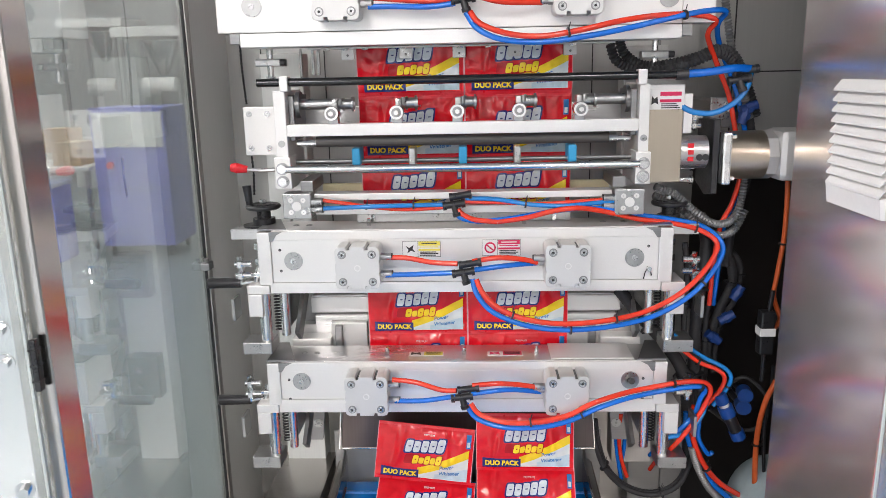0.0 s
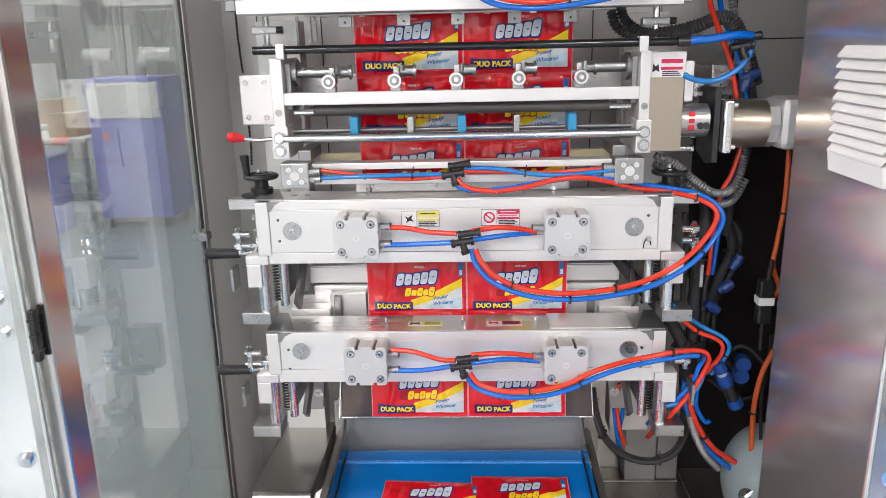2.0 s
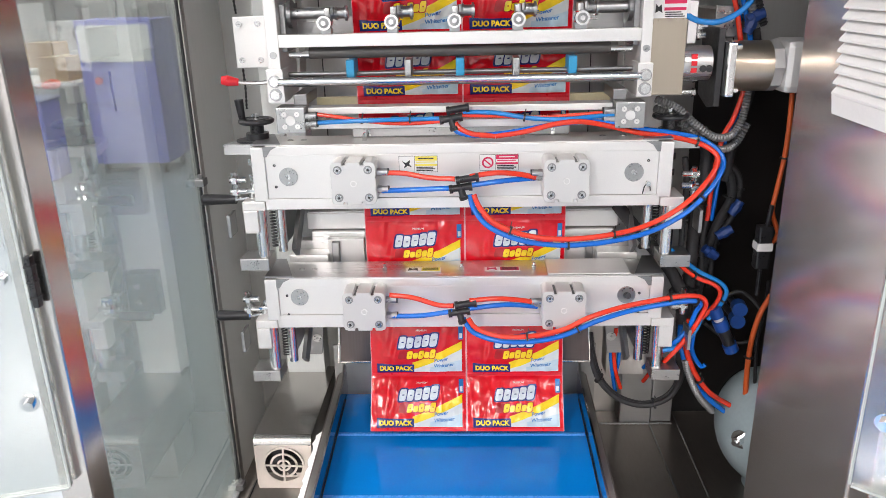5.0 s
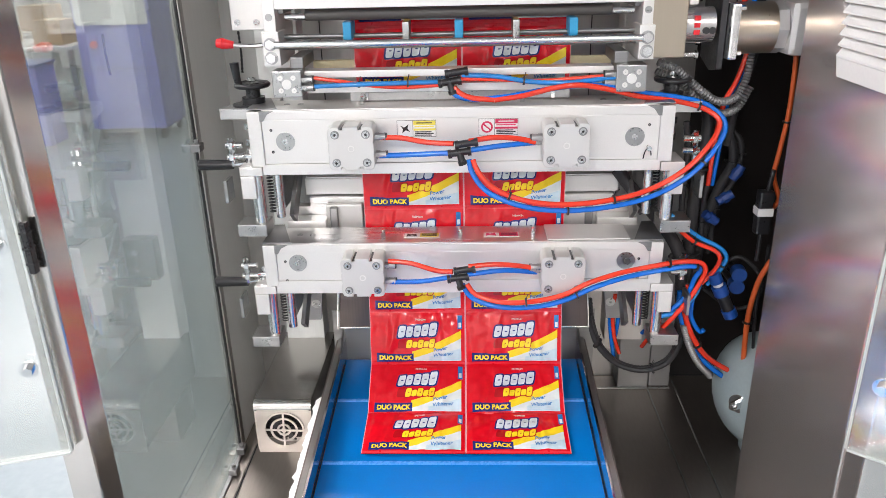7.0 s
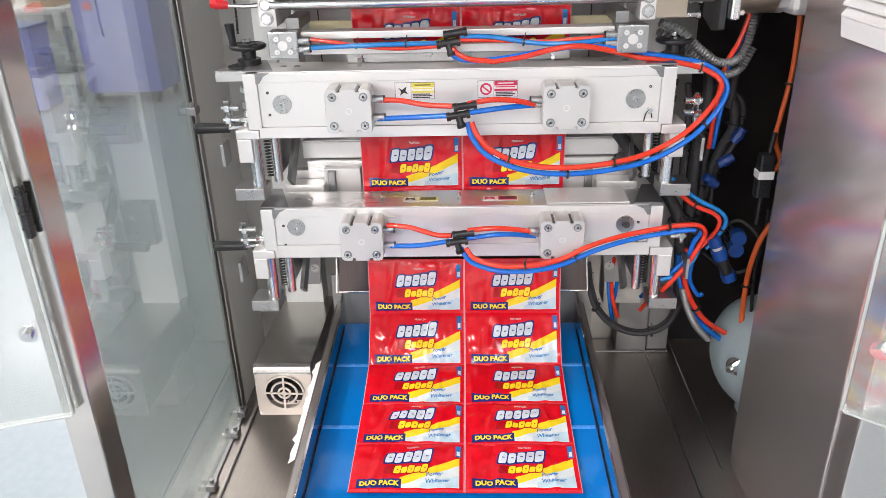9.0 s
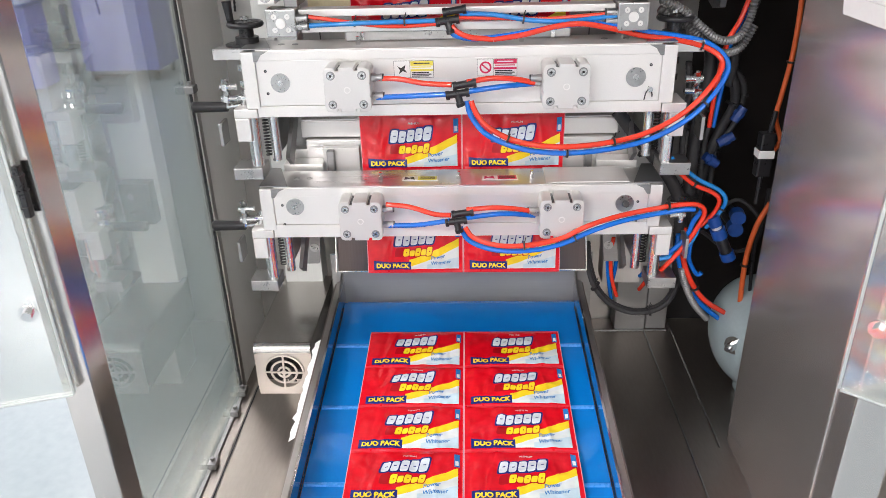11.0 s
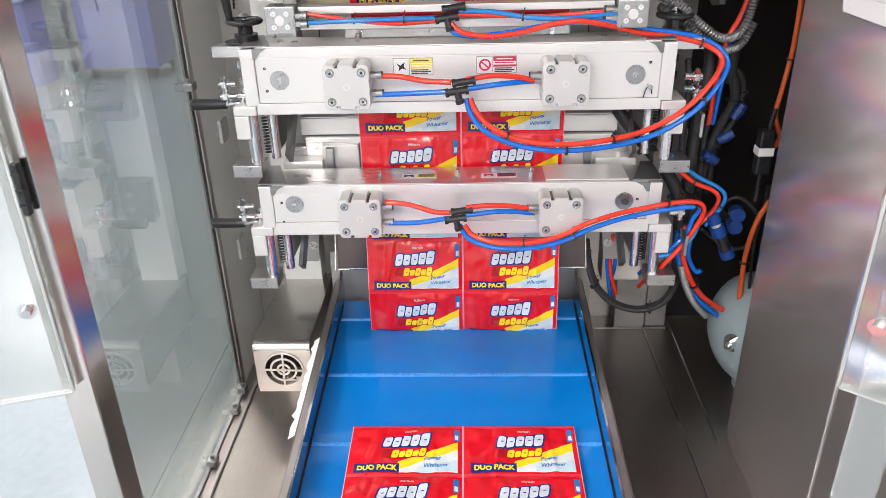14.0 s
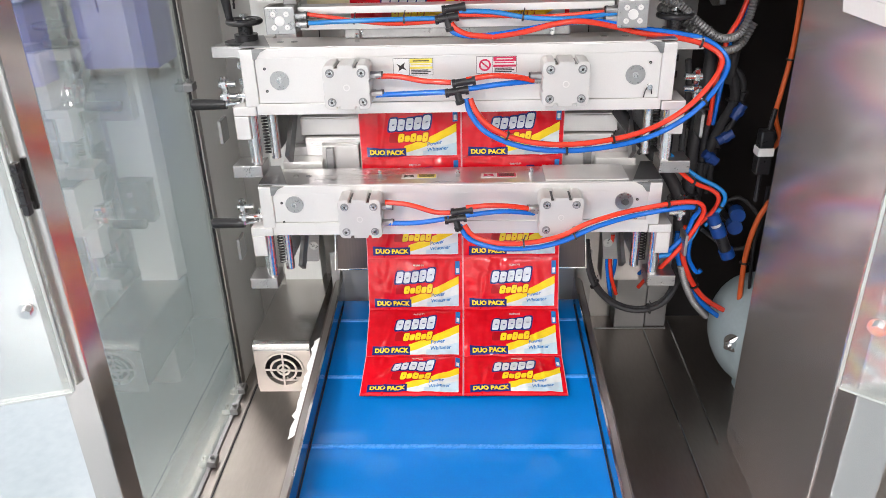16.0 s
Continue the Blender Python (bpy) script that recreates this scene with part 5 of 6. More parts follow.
# ---- plates, posts and springs at the beams' ends ----
plate = thing("mounting_plate", "bolted pale steel mounting plate", "plate", (-0.386, 0.1, 1.366))
part("sheet", box(-0.417, -0.352, 0.100, 0.108, 1.366, 1.458, 0.0015), ALU, plate)
for x in (-0.405, -0.370):
    for z in (1.380, 1.445):
        socket_screw(x, 0.0995, z, 0.0055, plate, "plate_screw")
part("stand", box(-0.40, -0.37, 0.1085, BACK - 0.004, 1.38, 1.44, 0.001), STEEL_H, plate)
for s in (-1, 1):
    for low, name in ((1.118, "upper"), (0.877, "lower")):
        x = s * (0.380 if s < 0 else 0.386)
        t = thing("guide_post", "polished steel guide posts with a return spring", "guide post", (x, 0.05, low - 0.12), "guide posts")
        part("pillar", rod((x, 0.022, low - 0.10), (x, 0.022, low - 0.003), 0.0115, 20), CHROME, t, "polished pillar", True)
        part("pillar", rod((x + s * -0.030, 0.052, low - 0.10), (x + s * -0.030, 0.052, low - 0.003), 0.009, 18), CHROME, t, "polished pillar", True)
        coil = [(x - s * 0.012 + 0.0085 * math.cos(k * 0.9), 0.075 + 0.0085 * math.sin(k * 0.9), low - 0.10 + k * 0.0009) for k in range(108)]
        part("spring", sweep(coil, 0.0014, 6, 0.006), DARK, t, "coiled steel spring", True)
        lowx = sorted((x + s * 0.044, x - s * 0.012))
        part("foot", box(lowx[0], lowx[1], 0.004, 0.058, low - 0.124, low - 0.100, 0.002), DULL, t, "grey steel foot block")
        part("web_plate", prism([(0.06, low - 0.10), (0.25, low + 0.06), (0.25, low + 0.02), (0.09, low - 0.124)], "x", x - s * 0.052, x - s * 0.044), GREY, t, "grey side web")
        part("slide_rail", box(*sorted((x - s * 0.028, x - s * 0.020)), 0.10, 0.20, low - 0.10, low - 0.003, 0.001), DULL, t)
        for z in (low + 0.030, low + 0.052):
            bm = rod((x + s * 0.020, 0.02, z), (x + s * 0.050, 0.02, z), 0.006, 12)
            rod((x + s * 0.036, 0.02, z), (x + s * 0.044, 0.02, z), 0.011, 6, bm)
            rod((x + s * 0.045, 0.03, z - 0.02), (x + s * 0.045, 0.03, z + 0.012), 0.005, 10, bm)
            part("adjuster", bm, CHROME, t)
        part("stop_plate", box(*sorted((x + s * 0.052, x + s * 0.058)), 0.0, 0.04, low - 0.055, low - 0.012, 0.001), DULL, t)

# rods and clamps that hang under the top beam
for x in (-0.355, 0.355):
    t = thing("tie_rod", "thin steel tie rods with a clamp bar", "tie rod", (x, 0.09, 1.50), "tie rods")
    bm = rod((x, 0.09, 1.508), (x, 0.09, 1.566), 0.006, 12)
    rod((x, 0.09, 1.508), (x, 0.09, 1.514), 0.009, 6, bm)
    part("shank", bm, CHROME, t)
    part("clamp_bar", box(x - 0.026, x + 0.030, 0.078, 0.102, 1.532, 1.546, 0.003), DULL, t)
    part("clamp_knob", rod((x + 0.022, 0.077, 1.539), (x + 0.032, 0.077, 1.539), 0.006, 10), DARK, t)
for x, z0 in ((-0.295, 1.510), (-0.272, 1.515), (-0.262, 1.515)):
    t = thing("tie_rod", "thin polished steel tie rod", "tie rod", (x, 0.08, z0), "tie rods")
    part("shank", rod((x, 0.08, z0), (x, 0.08, 1.563), 0.003, 8), CHROME, t)

# ---- rear jaws behind the film ----
for z, lab in ((1.030, "grey aluminium rear jaw behind the film"), (0.800, "grey steel rear jaw under the beam")):
    t = thing("rear_jaw", lab, "machine beam", (0, 0.16, z - 0.06), "rear jaws")
    if z > 1:
        part("jaw_body", box(-0.320, 0.320, 0.150, 0.205, z, z + 0.034, 0.0015), ALU, t)
        part("jaw_top", box(-0.318, 0.318, 0.152, 0.240, z + 0.0345, z + 0.037, 0.0005), ALU_TOP, t)
        part("jaw_step", box(-0.310, 0.310, 0.135, 0.200, z - 0.040, z - 0.0015, 0.0015), ALU_TOP, t)
        for s in (-1, 1):
            part("heater_block", box(*sorted((s * 0.20, s * 0.275)), 0.118, 0.134, z - 0.062, z - 0.012, 0.002), CAST, t, "pale heater block")
            part("jaw_hole", ring((s * 0.25, 0.185, z + 0.0376), (0, 0, 1), 0.003, 0.008, 0.001, 18), GREY, t)
            part("cross_slide", box(*sorted((s * 0.272, s * 0.352)), 0.098, 0.135, 0.962, 0.992, 0.002), ALU, t, "aluminium slide block")
            part("slide_cap", box(*sorted((s * 0.262, s * 0.340)), 0.136, 0.160, 0.975, 1.010, 0.002), ALU_TOP, t)
            part("clevis", box(*sorted((s * 0.250, s * 0.265)), 0.105, 0.150, 0.965, 1.015, 0.002), GREY, t)
            part("outer_bracket", prism([(s * 0.352, 0.98), (s * 0.338, 1.08), (s * 0.318, 1.08), (s * 0.325, 0.98)], "y", 0.21, 0.225), DULL, t)
    else:
        flap = part("flap", prism([(-0.262, 0.855), (0.264, 0.855), (0.272, 0.727), (-0.270, 0.727)], "y", 0.140, 0.144), FLAP, t, "dark brown-grey steel flap")
        part("folded_edge", box(-0.270, 0.272, 0.1385, 0.1455, 0.7235, 0.7268, 0.0008), CHROME, flap, "bright folded edge")
        for s in (-1, 1):
            part("folded_edge", prism([(s * 0.2625, 0.855), (s * 0.2655, 0.855), (s * 0.2745, 0.727), (s * 0.2725, 0.727)], "y", 0.132, 0.1395), CHROME, flap, "bright folded edge")
        for s in (-1, 1):
            part("flap_arm", prism([(s * 0.320, 0.868), (s * 0.300, 0.868), (s * 0.315, 0.735), (s * 0.355, 0.735)], "y", 0.16, 0.172), GREY, t, "drilled bracket arm")
            part("arm_hole", ring((s * 0.322, 0.1585, 0.775), (0, 1, 0), 0.003, 0.010, 0.001, 18), DULL, t)
        part("jaw_body", box(-0.33, 0.33, 0.152, 0.24, 0.862, 0.92, 0.0015), GREY, t)
for s in (-1, 1):
    t = thing("side_frame", "grey steel side frame with drilled plates", "machine frame", (s * 0.44, 0.25, PANF))
    # left column is paler: light through the glass side, put into its colour
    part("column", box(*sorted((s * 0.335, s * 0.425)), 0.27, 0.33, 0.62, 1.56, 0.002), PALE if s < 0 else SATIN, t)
    part("plate", box(*sorted((s * 0.345, s * 0.415)), 0.235, 0.2685, 1.04, 1.14, 0.002), ALU_TOP, t)
    part("plate", box(*sorted((s * 0.345, s * 0.415)), 0.235, 0.2685, 0.80, 0.90, 0.002), GREY, t)
    for z in (0.83, 0.87, 1.07, 1.12):
        socket_screw(s * 0.37, 0.234, z, 0.007, t, "plate_screw")

# ---- conveyor motor cover with its fan guard ----
cover = thing("motor_cover", "brushed stainless motor cover with a round fan guard", "motor cover", (-0.375, 0.12, PANF))
X0, X1, Y0, ZT = -0.436, -0.316, -0.012, 0.632
# front sheet with a round opening, folded top and two sides
FC, FR = (-0.376, 0.566), 0.043
bm = bmesh.new()
rim = [bm.verts.new((FC[0] + FR * math.cos(2 * math.pi * k / 40), Y0, FC[1] + FR * math.sin(2 * math.pi * k / 40))) for k in range(40)]
outer = []
for k in range(40):
    c, s = math.cos(2 * math.pi * k / 40), math.sin(2 * math.pi * k / 40)
    f = min((X1 - FC[0]) / abs(c) if c > 1e-6 else 9, (FC[0] - X0) / abs(c) if c < -1e-6 else 9, (ZT - 0.018 - FC[1]) / s if s > 1e-6 else 9, (FC[1] - 0.508) / -s if s < -1e-6 else 9)
    outer.append(bm.verts.new((FC[0] + c * f, Y0, FC[1] + s * f)))
for k in range(40):
    n = (k + 1) % 40
    bm.faces.new((rim[k], rim[n], outer[n], outer[k]))
bmesh.ops.recalc_face_normals(bm, faces=bm.faces)
front = part("front_sheet", bm, STEEL_H, cover, "brushed front sheet with a round opening")
front.modifiers.new("thickness", "SOLIDIFY").thickness = 0.0015
part("folded_top", prism([(Y0 - 0.0008, ZT - 0.018), (Y0 + 0.001, ZT - 0.009), (Y0 + 0.006, ZT - 0.003), (Y0 + 0.014, ZT), (0.300, ZT - 0.003), (0.300, ZT - 0.006), (Y0 + 0.014, ZT - 0.004), (Y0 + 0.003, ZT - 0.010), (Y0 + 0.0008, ZT - 0.018)], "x", X0, X1), HOOD, cover, "folded brushed top", True)
for x in (X0, X1 - 0.002):
    part("side_sheet", prism([(Y0 + 0.002, 0.515), (Y0 + 0.002, ZT - 0.014), (Y0 + 0.016, ZT - 0.006), (0.299, ZT - 0.008), (0.299, 0.515)], "x", x, x + 0.002), HOOD, cover)
for r in (0.0125, 0.027, 0.0415):
    part("guard_ring", ring((FC[0], Y0 - 0.002, FC[1]), (0, 1, 0), r - 0.0022, r + 0.0022, 0.002, 40), STEEL_H, cover)
for a in range(2):
    bar = box(-0.041, 0.041, -0.001, 0.001, -0.0020, 0.0020, 0)
    bmesh.ops.transform(bar, matrix=Matrix.Translation((FC[0], Y0 - 0.0038, FC[1])) @ Matrix.Rotation(radians(90 * a + 2), 4, "Y"), verts=bar.verts)
    part("guard_bar", bar, STEEL_H, cover)
part("guard_hub", rod((FC[0], Y0 - 0.005, FC[1]), (FC[0], Y0 - 0.002, FC[1]), 0.0055, 18), STEEL_H, cover)
fan = part("fan", rod((FC[0], Y0 + 0.005, FC[1]), (FC[0], Y0 + 0.024, FC[1]), 0.013, 20), BLACK, cover, "black fan hub")
for k in range(7):
    blade = prism([(-0.006, 0.010), (0.010, 0.010), (0.018, 0.038), (-0.004, 0.040)], "y", -0.001, 0.001)
    bmesh.ops.transform(blade, matrix=Matrix.Translation((FC[0], Y0 + 0.014, FC[1])) @ Matrix.Rotation(2 * math.pi * k / 7, 4, "Y") @ Matrix.Rotation(0.5, 4, "Z"), verts=blade.verts)
    part("fan_blade", blade, BLACK, fan)
# black sheet added behind the fan as the shade inside the cover
part("dark_inside", box(X0 + 0.003, X1 - 0.003, 0.030, 0.034, 0.516, ZT - 0.02, 0), VOID, cover)
part("cover_foot", box(X0 + 0.01, X1 - 0.01, 0.17, 0.28, PANF, 0.5145, 0.002), STEEL_H, cover)
tape = thing("torn_tape", "torn white tape on the conveyor rail", "tape", (-0.305, -0.2, 0.6))
bm = bmesh.new()
edge_pts = [(-0.02 - 0.012 * k, 0.010 * noise.noise((k * 0.7, 2.0, 0)) + 0.012) for k in range(24)]
up = [bm.verts.new((-0.2875, y, belt_z(y) + 0.041)) for y, w in edge_pts]
dn = [bm.verts.new((-0.2890 - w, y, belt_z(y) + 0.036 - 0.4 * w)) for y, w in edge_pts]
for k in range(23):
    bm.faces.new((up[k], up[k + 1], dn[k + 1], dn[k]))
tp = part("strip", bm, WHITE_PAPER, tape)
tp.modifiers.new("thickness", "SOLIDIFY").thickness = 0.0006

# ---- air tank, valves, plug in the dark bay ----
tank = thing("air_tank", "blue-grey painted compressed air tank", "tank", (0.67, 0.12, PANF))
bm = bmesh.new()
bmesh.ops.create_uvsphere(bm, u_segments=40, v_segments=24, radius=1)
for v in bm.verts:
    q = v.co
    r = math.hypot(q.y, q.z)
    v.co = Vector((0.665 + 0.105 * q.x + (0.10 if q.x > 0.2 else 0), 0.125 + 0.135 * q.y, 0.572 + 0.128 * q.z))
part("shell", bm, TANK, tank, "", True)
bm = rod((0.586, 0.050, 0.588), (0.566, 0.030, 0.592), 0.010, 6)
rod((0.592, 0.056, 0.587), (0.581, 0.045, 0.589), 0.020, 24, bm)
rod((0.568, 0.032, 0.5915), (0.560, 0.024, 0.593), 0.0055, 12, bm)
part("drain_plug", bm, CHROME, tank, "steel drain plug")
part("tank_foot", box(0.64, 0.70, 0.09, 0.16, PANF, 0.46, 0.004), TANK, tank)

valve = thing("inline_valve", "blue and black inline air valve", "valve", (0.50, 0.06, 0.83))
vp0, vp1 = Vector((0.500, 0.055, 0.888)), Vector((0.546, 0.055, 0.792))
ax = (vp1 - vp0).normalized()
for name, a, b, r, m in (("nut", 0.0, 0.022, 0.013, BLUE_PART), ("clip", 0.022, 0.030, 0.010, ALU), ("union", 0.030, 0.052, 0.015, BLUE_PART), ("barrel", 0.052, 0.088, 0.012, BLACK), ("nut", 0.088, 0.106, 0.0145, BLUE_PART)):
    part(name, rod(vp0 + ax * a, vp0 + ax * b, r, 18), m, valve, "", True)
for x, z in ((0.575, 0.855), (0.573, 0.828)):
    t = thing("valve_cap", "round blue plastic valve cap", "valve", (x, 0.13, z - 0.015))
    part("cap", rod((x, 0.115, z), (x + 0.004, 0.14, z), 0.0155, 20), BLUE_PART, t, "", True)
    part("stem", rod((x, 0.14, z), (x, 0.20, z), 0.007, 12), BLACK, t)
plug = thing("cable_plug", "black cable plug with a white band", "plug", (0.59, 0.05, 0.93))
PX, PZ = 0.583, 1.012
part("shell", box(PX - 0.014, PX + 0.013, 0.048, 0.072, PZ - 0.042, PZ + 0.045, 0.004), BLACK, plug)
part("band", box(PX - 0.0155, PX + 0.0145, 0.046, 0.074, PZ - 0.004, PZ + 0.012, 0.002), WHITE_PLASTIC, plug)
part("tail", rod((PX + 0.004, 0.06, PZ + 0.045), (PX + 0.008, 0.06, PZ + 0.085), 0.0045, 10), BLACK, plug)
part("tail", rod((PX, 0.06, PZ - 0.042), (PX + 0.0, 0.06, PZ - 0.10), 0.004, 10), BLACK, plug)


# ---- tees and hoses ----
def tee(x, y, z, label="black plastic tee fittings for air hoses"):
    t = thing("tee_fitting", label, "hose fitting", (x, y, z - 0.02), "tee fittings")
    for dx, dz, n in ((0.008, 0.0080, "upper_tee"), (-0.004, -0.0080, "lower_tee")):
        bm = rod((x - 0.017 + dx, y, z + dz - 0.002), (x + 0.017 + dx, y, z + dz + 0.003), 0.0064, 16)
        for e in (-0.020, 0.014):
            rod((x + e + dx, y, z + dz + e * 0.14), (x + e + 0.006 + dx, y, z + dz + e * 0.14 + 0.0008), 0.0079, 16, bm)
        if dz < 0:
            rod((x + dx, y, z + dz), (x + dx + 0.005, y - 0.004, z + dz - 0.018), 0.0062, 14, bm)
            rod((x + dx + 0.004, y - 0.004, z + dz - 0.014), (x + dx + 0.006, y - 0.004, z + dz - 0.020), 0.0078, 14, bm)
        part(n, bm, BLACK, t, "", True)
    return t


tee(0.006, -0.05, 1.176), tee(0.000, -0.05, 0.937), tee(-0.010, -0.002, 1.290, "small black tee fittings for air hoses"), tee(0.012, -0.045, 1.640)
R, B = RED_HOSE, BLUE_HOSE
RL, BL = "glossy red air hose", "glossy blue air hose"
HR = 0.0048
# upper beam
hose("air_hose", [(-0.137, -0.03, 1.192), (-0.099, -0.036, 1.192), (-0.054, -0.042, 1.185), (-0.008, -0.05, 1.184)], HR, R, RL)
hose("air_hose", [(-0.14, -0.03, 1.159), (-0.08, -0.04, 1.163), (-0.006, -0.05, 1.168)], HR, B, BL)
hose("air_hose", [(0.018, -0.05, 1.188), (0.062, -0.046, 1.193), (0.103, -0.04, 1.189), (0.134, -0.03, 1.18)], HR, R, RL)
hose("air_hose", [(0.018, -0.05, 1.172), (0.082, -0.042, 1.178), (0.136, -0.022, 1.177)], HR, B, BL)
hose("air_hose", [(0.025, -0.055, 1.157), (0.034, -0.06, 1.136), (0.061, -0.065, 1.108), (0.111, -0.068, 1.086), (0.181, -0.066, 1.076), (0.262, -0.058, 1.08), (0.334, -0.045, 1.094), (0.4, -0.025, 1.124), (0.448, 0, 1.165), (0.467, 0.02, 1.199), (0.439, 0.03, 1.222), (0.387, 0.03, 1.236), (0.322, 0.02, 1.247), (0.272, 0, 1.262), (0.215, -0.01, 1.274), (0.169, -0.012, 1.271), (0.114, -0.012, 1.258), (0.064, -0.01, 1.251)], HR, R, RL, ties=(0.1, 0.3, 0.62))
hose("air_hose", [(0.018, -0.05, 1.156), (0.025, -0.055, 1.13), (0.053, -0.062, 1.098), (0.111, -0.066, 1.074), (0.182, -0.064, 1.064), (0.263, -0.056, 1.067), (0.341, -0.042, 1.081), (0.412, -0.02, 1.113), (0.462, 0.005, 1.158), (0.479, 0.026, 1.195), (0.445, 0.035, 1.228), (0.392, 0.034, 1.242), (0.323, 0.024, 1.254), (0.273, 0.004, 1.268), (0.205, -0.006, 1.273), (0.145, -0.008, 1.266), (0.084, -0.008, 1.256), (0.028, -0.006, 1.252), (-0.003, -0.004, 1.259), (-0.012, -0.002, 1.27)], HR, B, BL, ties=(0.2, 0.45, 0.7))
hose("air_hose", [(0.064, -0.01, 1.251), (0.023, -0.008, 1.255), (0.001, -0.006, 1.265), (-0.007, -0.004, 1.274)], HR, R, RL)
# bar between the bearing blocks
hose("air_hose", [(-0.259, 0.004, 1.293), (-0.213, 0, 1.287), (-0.162, 0, 1.279), (-0.1, 0, 1.274), (-0.028, 0, 1.277)], 0.0036, R, RL, ties=(0.4,))
hose("air_hose", [(-0.262, 0.004, 1.277), (-0.202, -0.003, 1.28), (-0.12, -0.005, 1.282), (-0.032, 0, 1.282)], 0.0042, CYAN_HOSE, "light blue air hose", ties=(0.8,))
hose("air_hose", [(0.007, 0, 1.293), (0.064, -0.004, 1.291), (0.125, -0.006, 1.281), (0.185, -0.006, 1.278), (0.236, 0, 1.281), (0.273, 0.004, 1.284)], 0.0042, CYAN_HOSE, "light blue air hose", ties=(0.4,))
hose("air_hose", [(0.005, 0, 1.287), (0.064, 0, 1.285), (0.135, 0, 1.281), (0.206, 0.002, 1.284), (0.273, 0.006, 1.288)], 0.0036, R, RL)
# lower beam
hose("air_hose", [(-0.135, -0.03, 0.956), (-0.091, -0.036, 0.953), (-0.043, -0.044, 0.941), (-0.014, -0.05, 0.942)], HR, R, RL)
hose("air_hose", [(-0.139, -0.03, 0.913), (-0.076, -0.04, 0.918), (-0.016, -0.05, 0.931)], HR, B, BL)
hose("air_hose", [(0.015, -0.05, 0.952), (0.061, -0.046, 0.954), (0.103, -0.04, 0.949), (0.14, -0.03, 0.939)], HR, R, RL)
hose("air_hose", [(0.013, -0.05, 0.936), (0.082, -0.042, 0.94), (0.143, -0.022, 0.927)], HR, B, BL)
hose("air_hose", [(0.012, -0.055, 0.919), (0.029, -0.06, 0.899), (0.076, -0.064, 0.885), (0.133, -0.064, 0.886), (0.19, -0.062, 0.898), (0.236, -0.058, 0.92), (0.295, -0.045, 0.934), (0.36, -0.03, 0.941), (0.417, -0.01, 0.941), (0.455, 0.005, 0.933), (0.47, 0.012, 0.915), (0.465, 0.018, 0.887), (0.444, 0.02, 0.843), (0.41, 0.03, 0.787), (0.397, 0.09, 0.727), (0.396, 0.15, 0.67)], HR, R, RL, ties=(0.15, 0.5))
hose("air_hose", [(0.003, -0.05, 0.917), (0.022, -0.056, 0.89), (0.073, -0.06, 0.873), (0.139, -0.06, 0.873), (0.196, -0.058, 0.886), (0.247, -0.054, 0.909), (0.306, -0.041, 0.923), (0.371, -0.026, 0.93), (0.434, -0.006, 0.929), (0.459, 0.01, 0.916), (0.454, 0.02, 0.894), (0.446, 0.03, 0.854), (0.418, 0.03, 0.821), (0.396, 0.06, 0.779), (0.392, 0.14, 0.709)], HR, B, BL, ties=(0.3, 0.62))
hose("air_hose", [(0.39, 0.02, 0.81), (0.431, 0.03, 0.816), (0.463, 0.04, 0.844), (0.475, 0.05, 0.87)], HR, CYAN_HOSE, "light blue air hose")
# top beam
hose("air_hose", [(-0.151, -0.03, 1.625), (-0.105, -0.036, 1.624), (-0.048, -0.04, 1.622), (-0.005, -0.045, 1.626)], HR, B, BL)
hose("air_hose", [(-0.143, -0.03, 1.639), (-0.048, -0.04, 1.631), (-0.005, -0.045, 1.635)], HR, R, RL)
hose("air_hose", [(0.032, -0.045, 1.636), (0.073, -0.04, 1.627), (0.139, -0.03, 1.625)], HR, R, RL)
hose("air_hose", [(0.019, -0.05, 1.612), (0.036, -0.055, 1.592), (0.082, -0.06, 1.575), (0.137, -0.06, 1.57), (0.202, -0.056, 1.579), (0.267, -0.05, 1.592), (0.334, -0.035, 1.6), (0.396, -0.01, 1.601), (0.438, 0.01, 1.592), (0.434, 0.04, 1.57), (0.464, 0.08, 1.523), (0.497, 0.1, 1.462), (0.515, 0.1, 1.389)], HR, R, RL, ties=(0.25,))
hose("air_hose", [(0.012, -0.045, 1.611), (0.032, -0.05, 1.584), (0.073, -0.056, 1.566), (0.138, -0.056, 1.561), (0.212, -0.052, 1.569), (0.277, -0.046, 1.58), (0.354, -0.03, 1.596), (0.416, -0.005, 1.607), (0.457, 0.02, 1.607), (0.453, 0.05, 1.586), (0.473, 0.09, 1.548), (0.509, 0.11, 1.482), (0.533, 0.11, 1.403)], HR, B, BL, ties=(0.55,))
hose("air_hose", [(0.38, -0.002, 1.504), (0.426, 0.01, 1.506), (0.481, 0.03, 1.512), (0.519, 0.05, 1.51)], 0.0072, B, "thick glossy blue air hose")
hose("air_hose", [(0.517, 0.05, 1.506), (0.512, 0.05, 1.478), (0.49, 0.045, 1.452), (0.45, 0.035, 1.435), (0.412, 0.03, 1.438), (0.391, 0.028, 1.449)], 0.0052, CYAN_HOSE, "light blue air hose")
tee(0.500, 0.045, 1.500, "black elbow fittings of the blue hose")
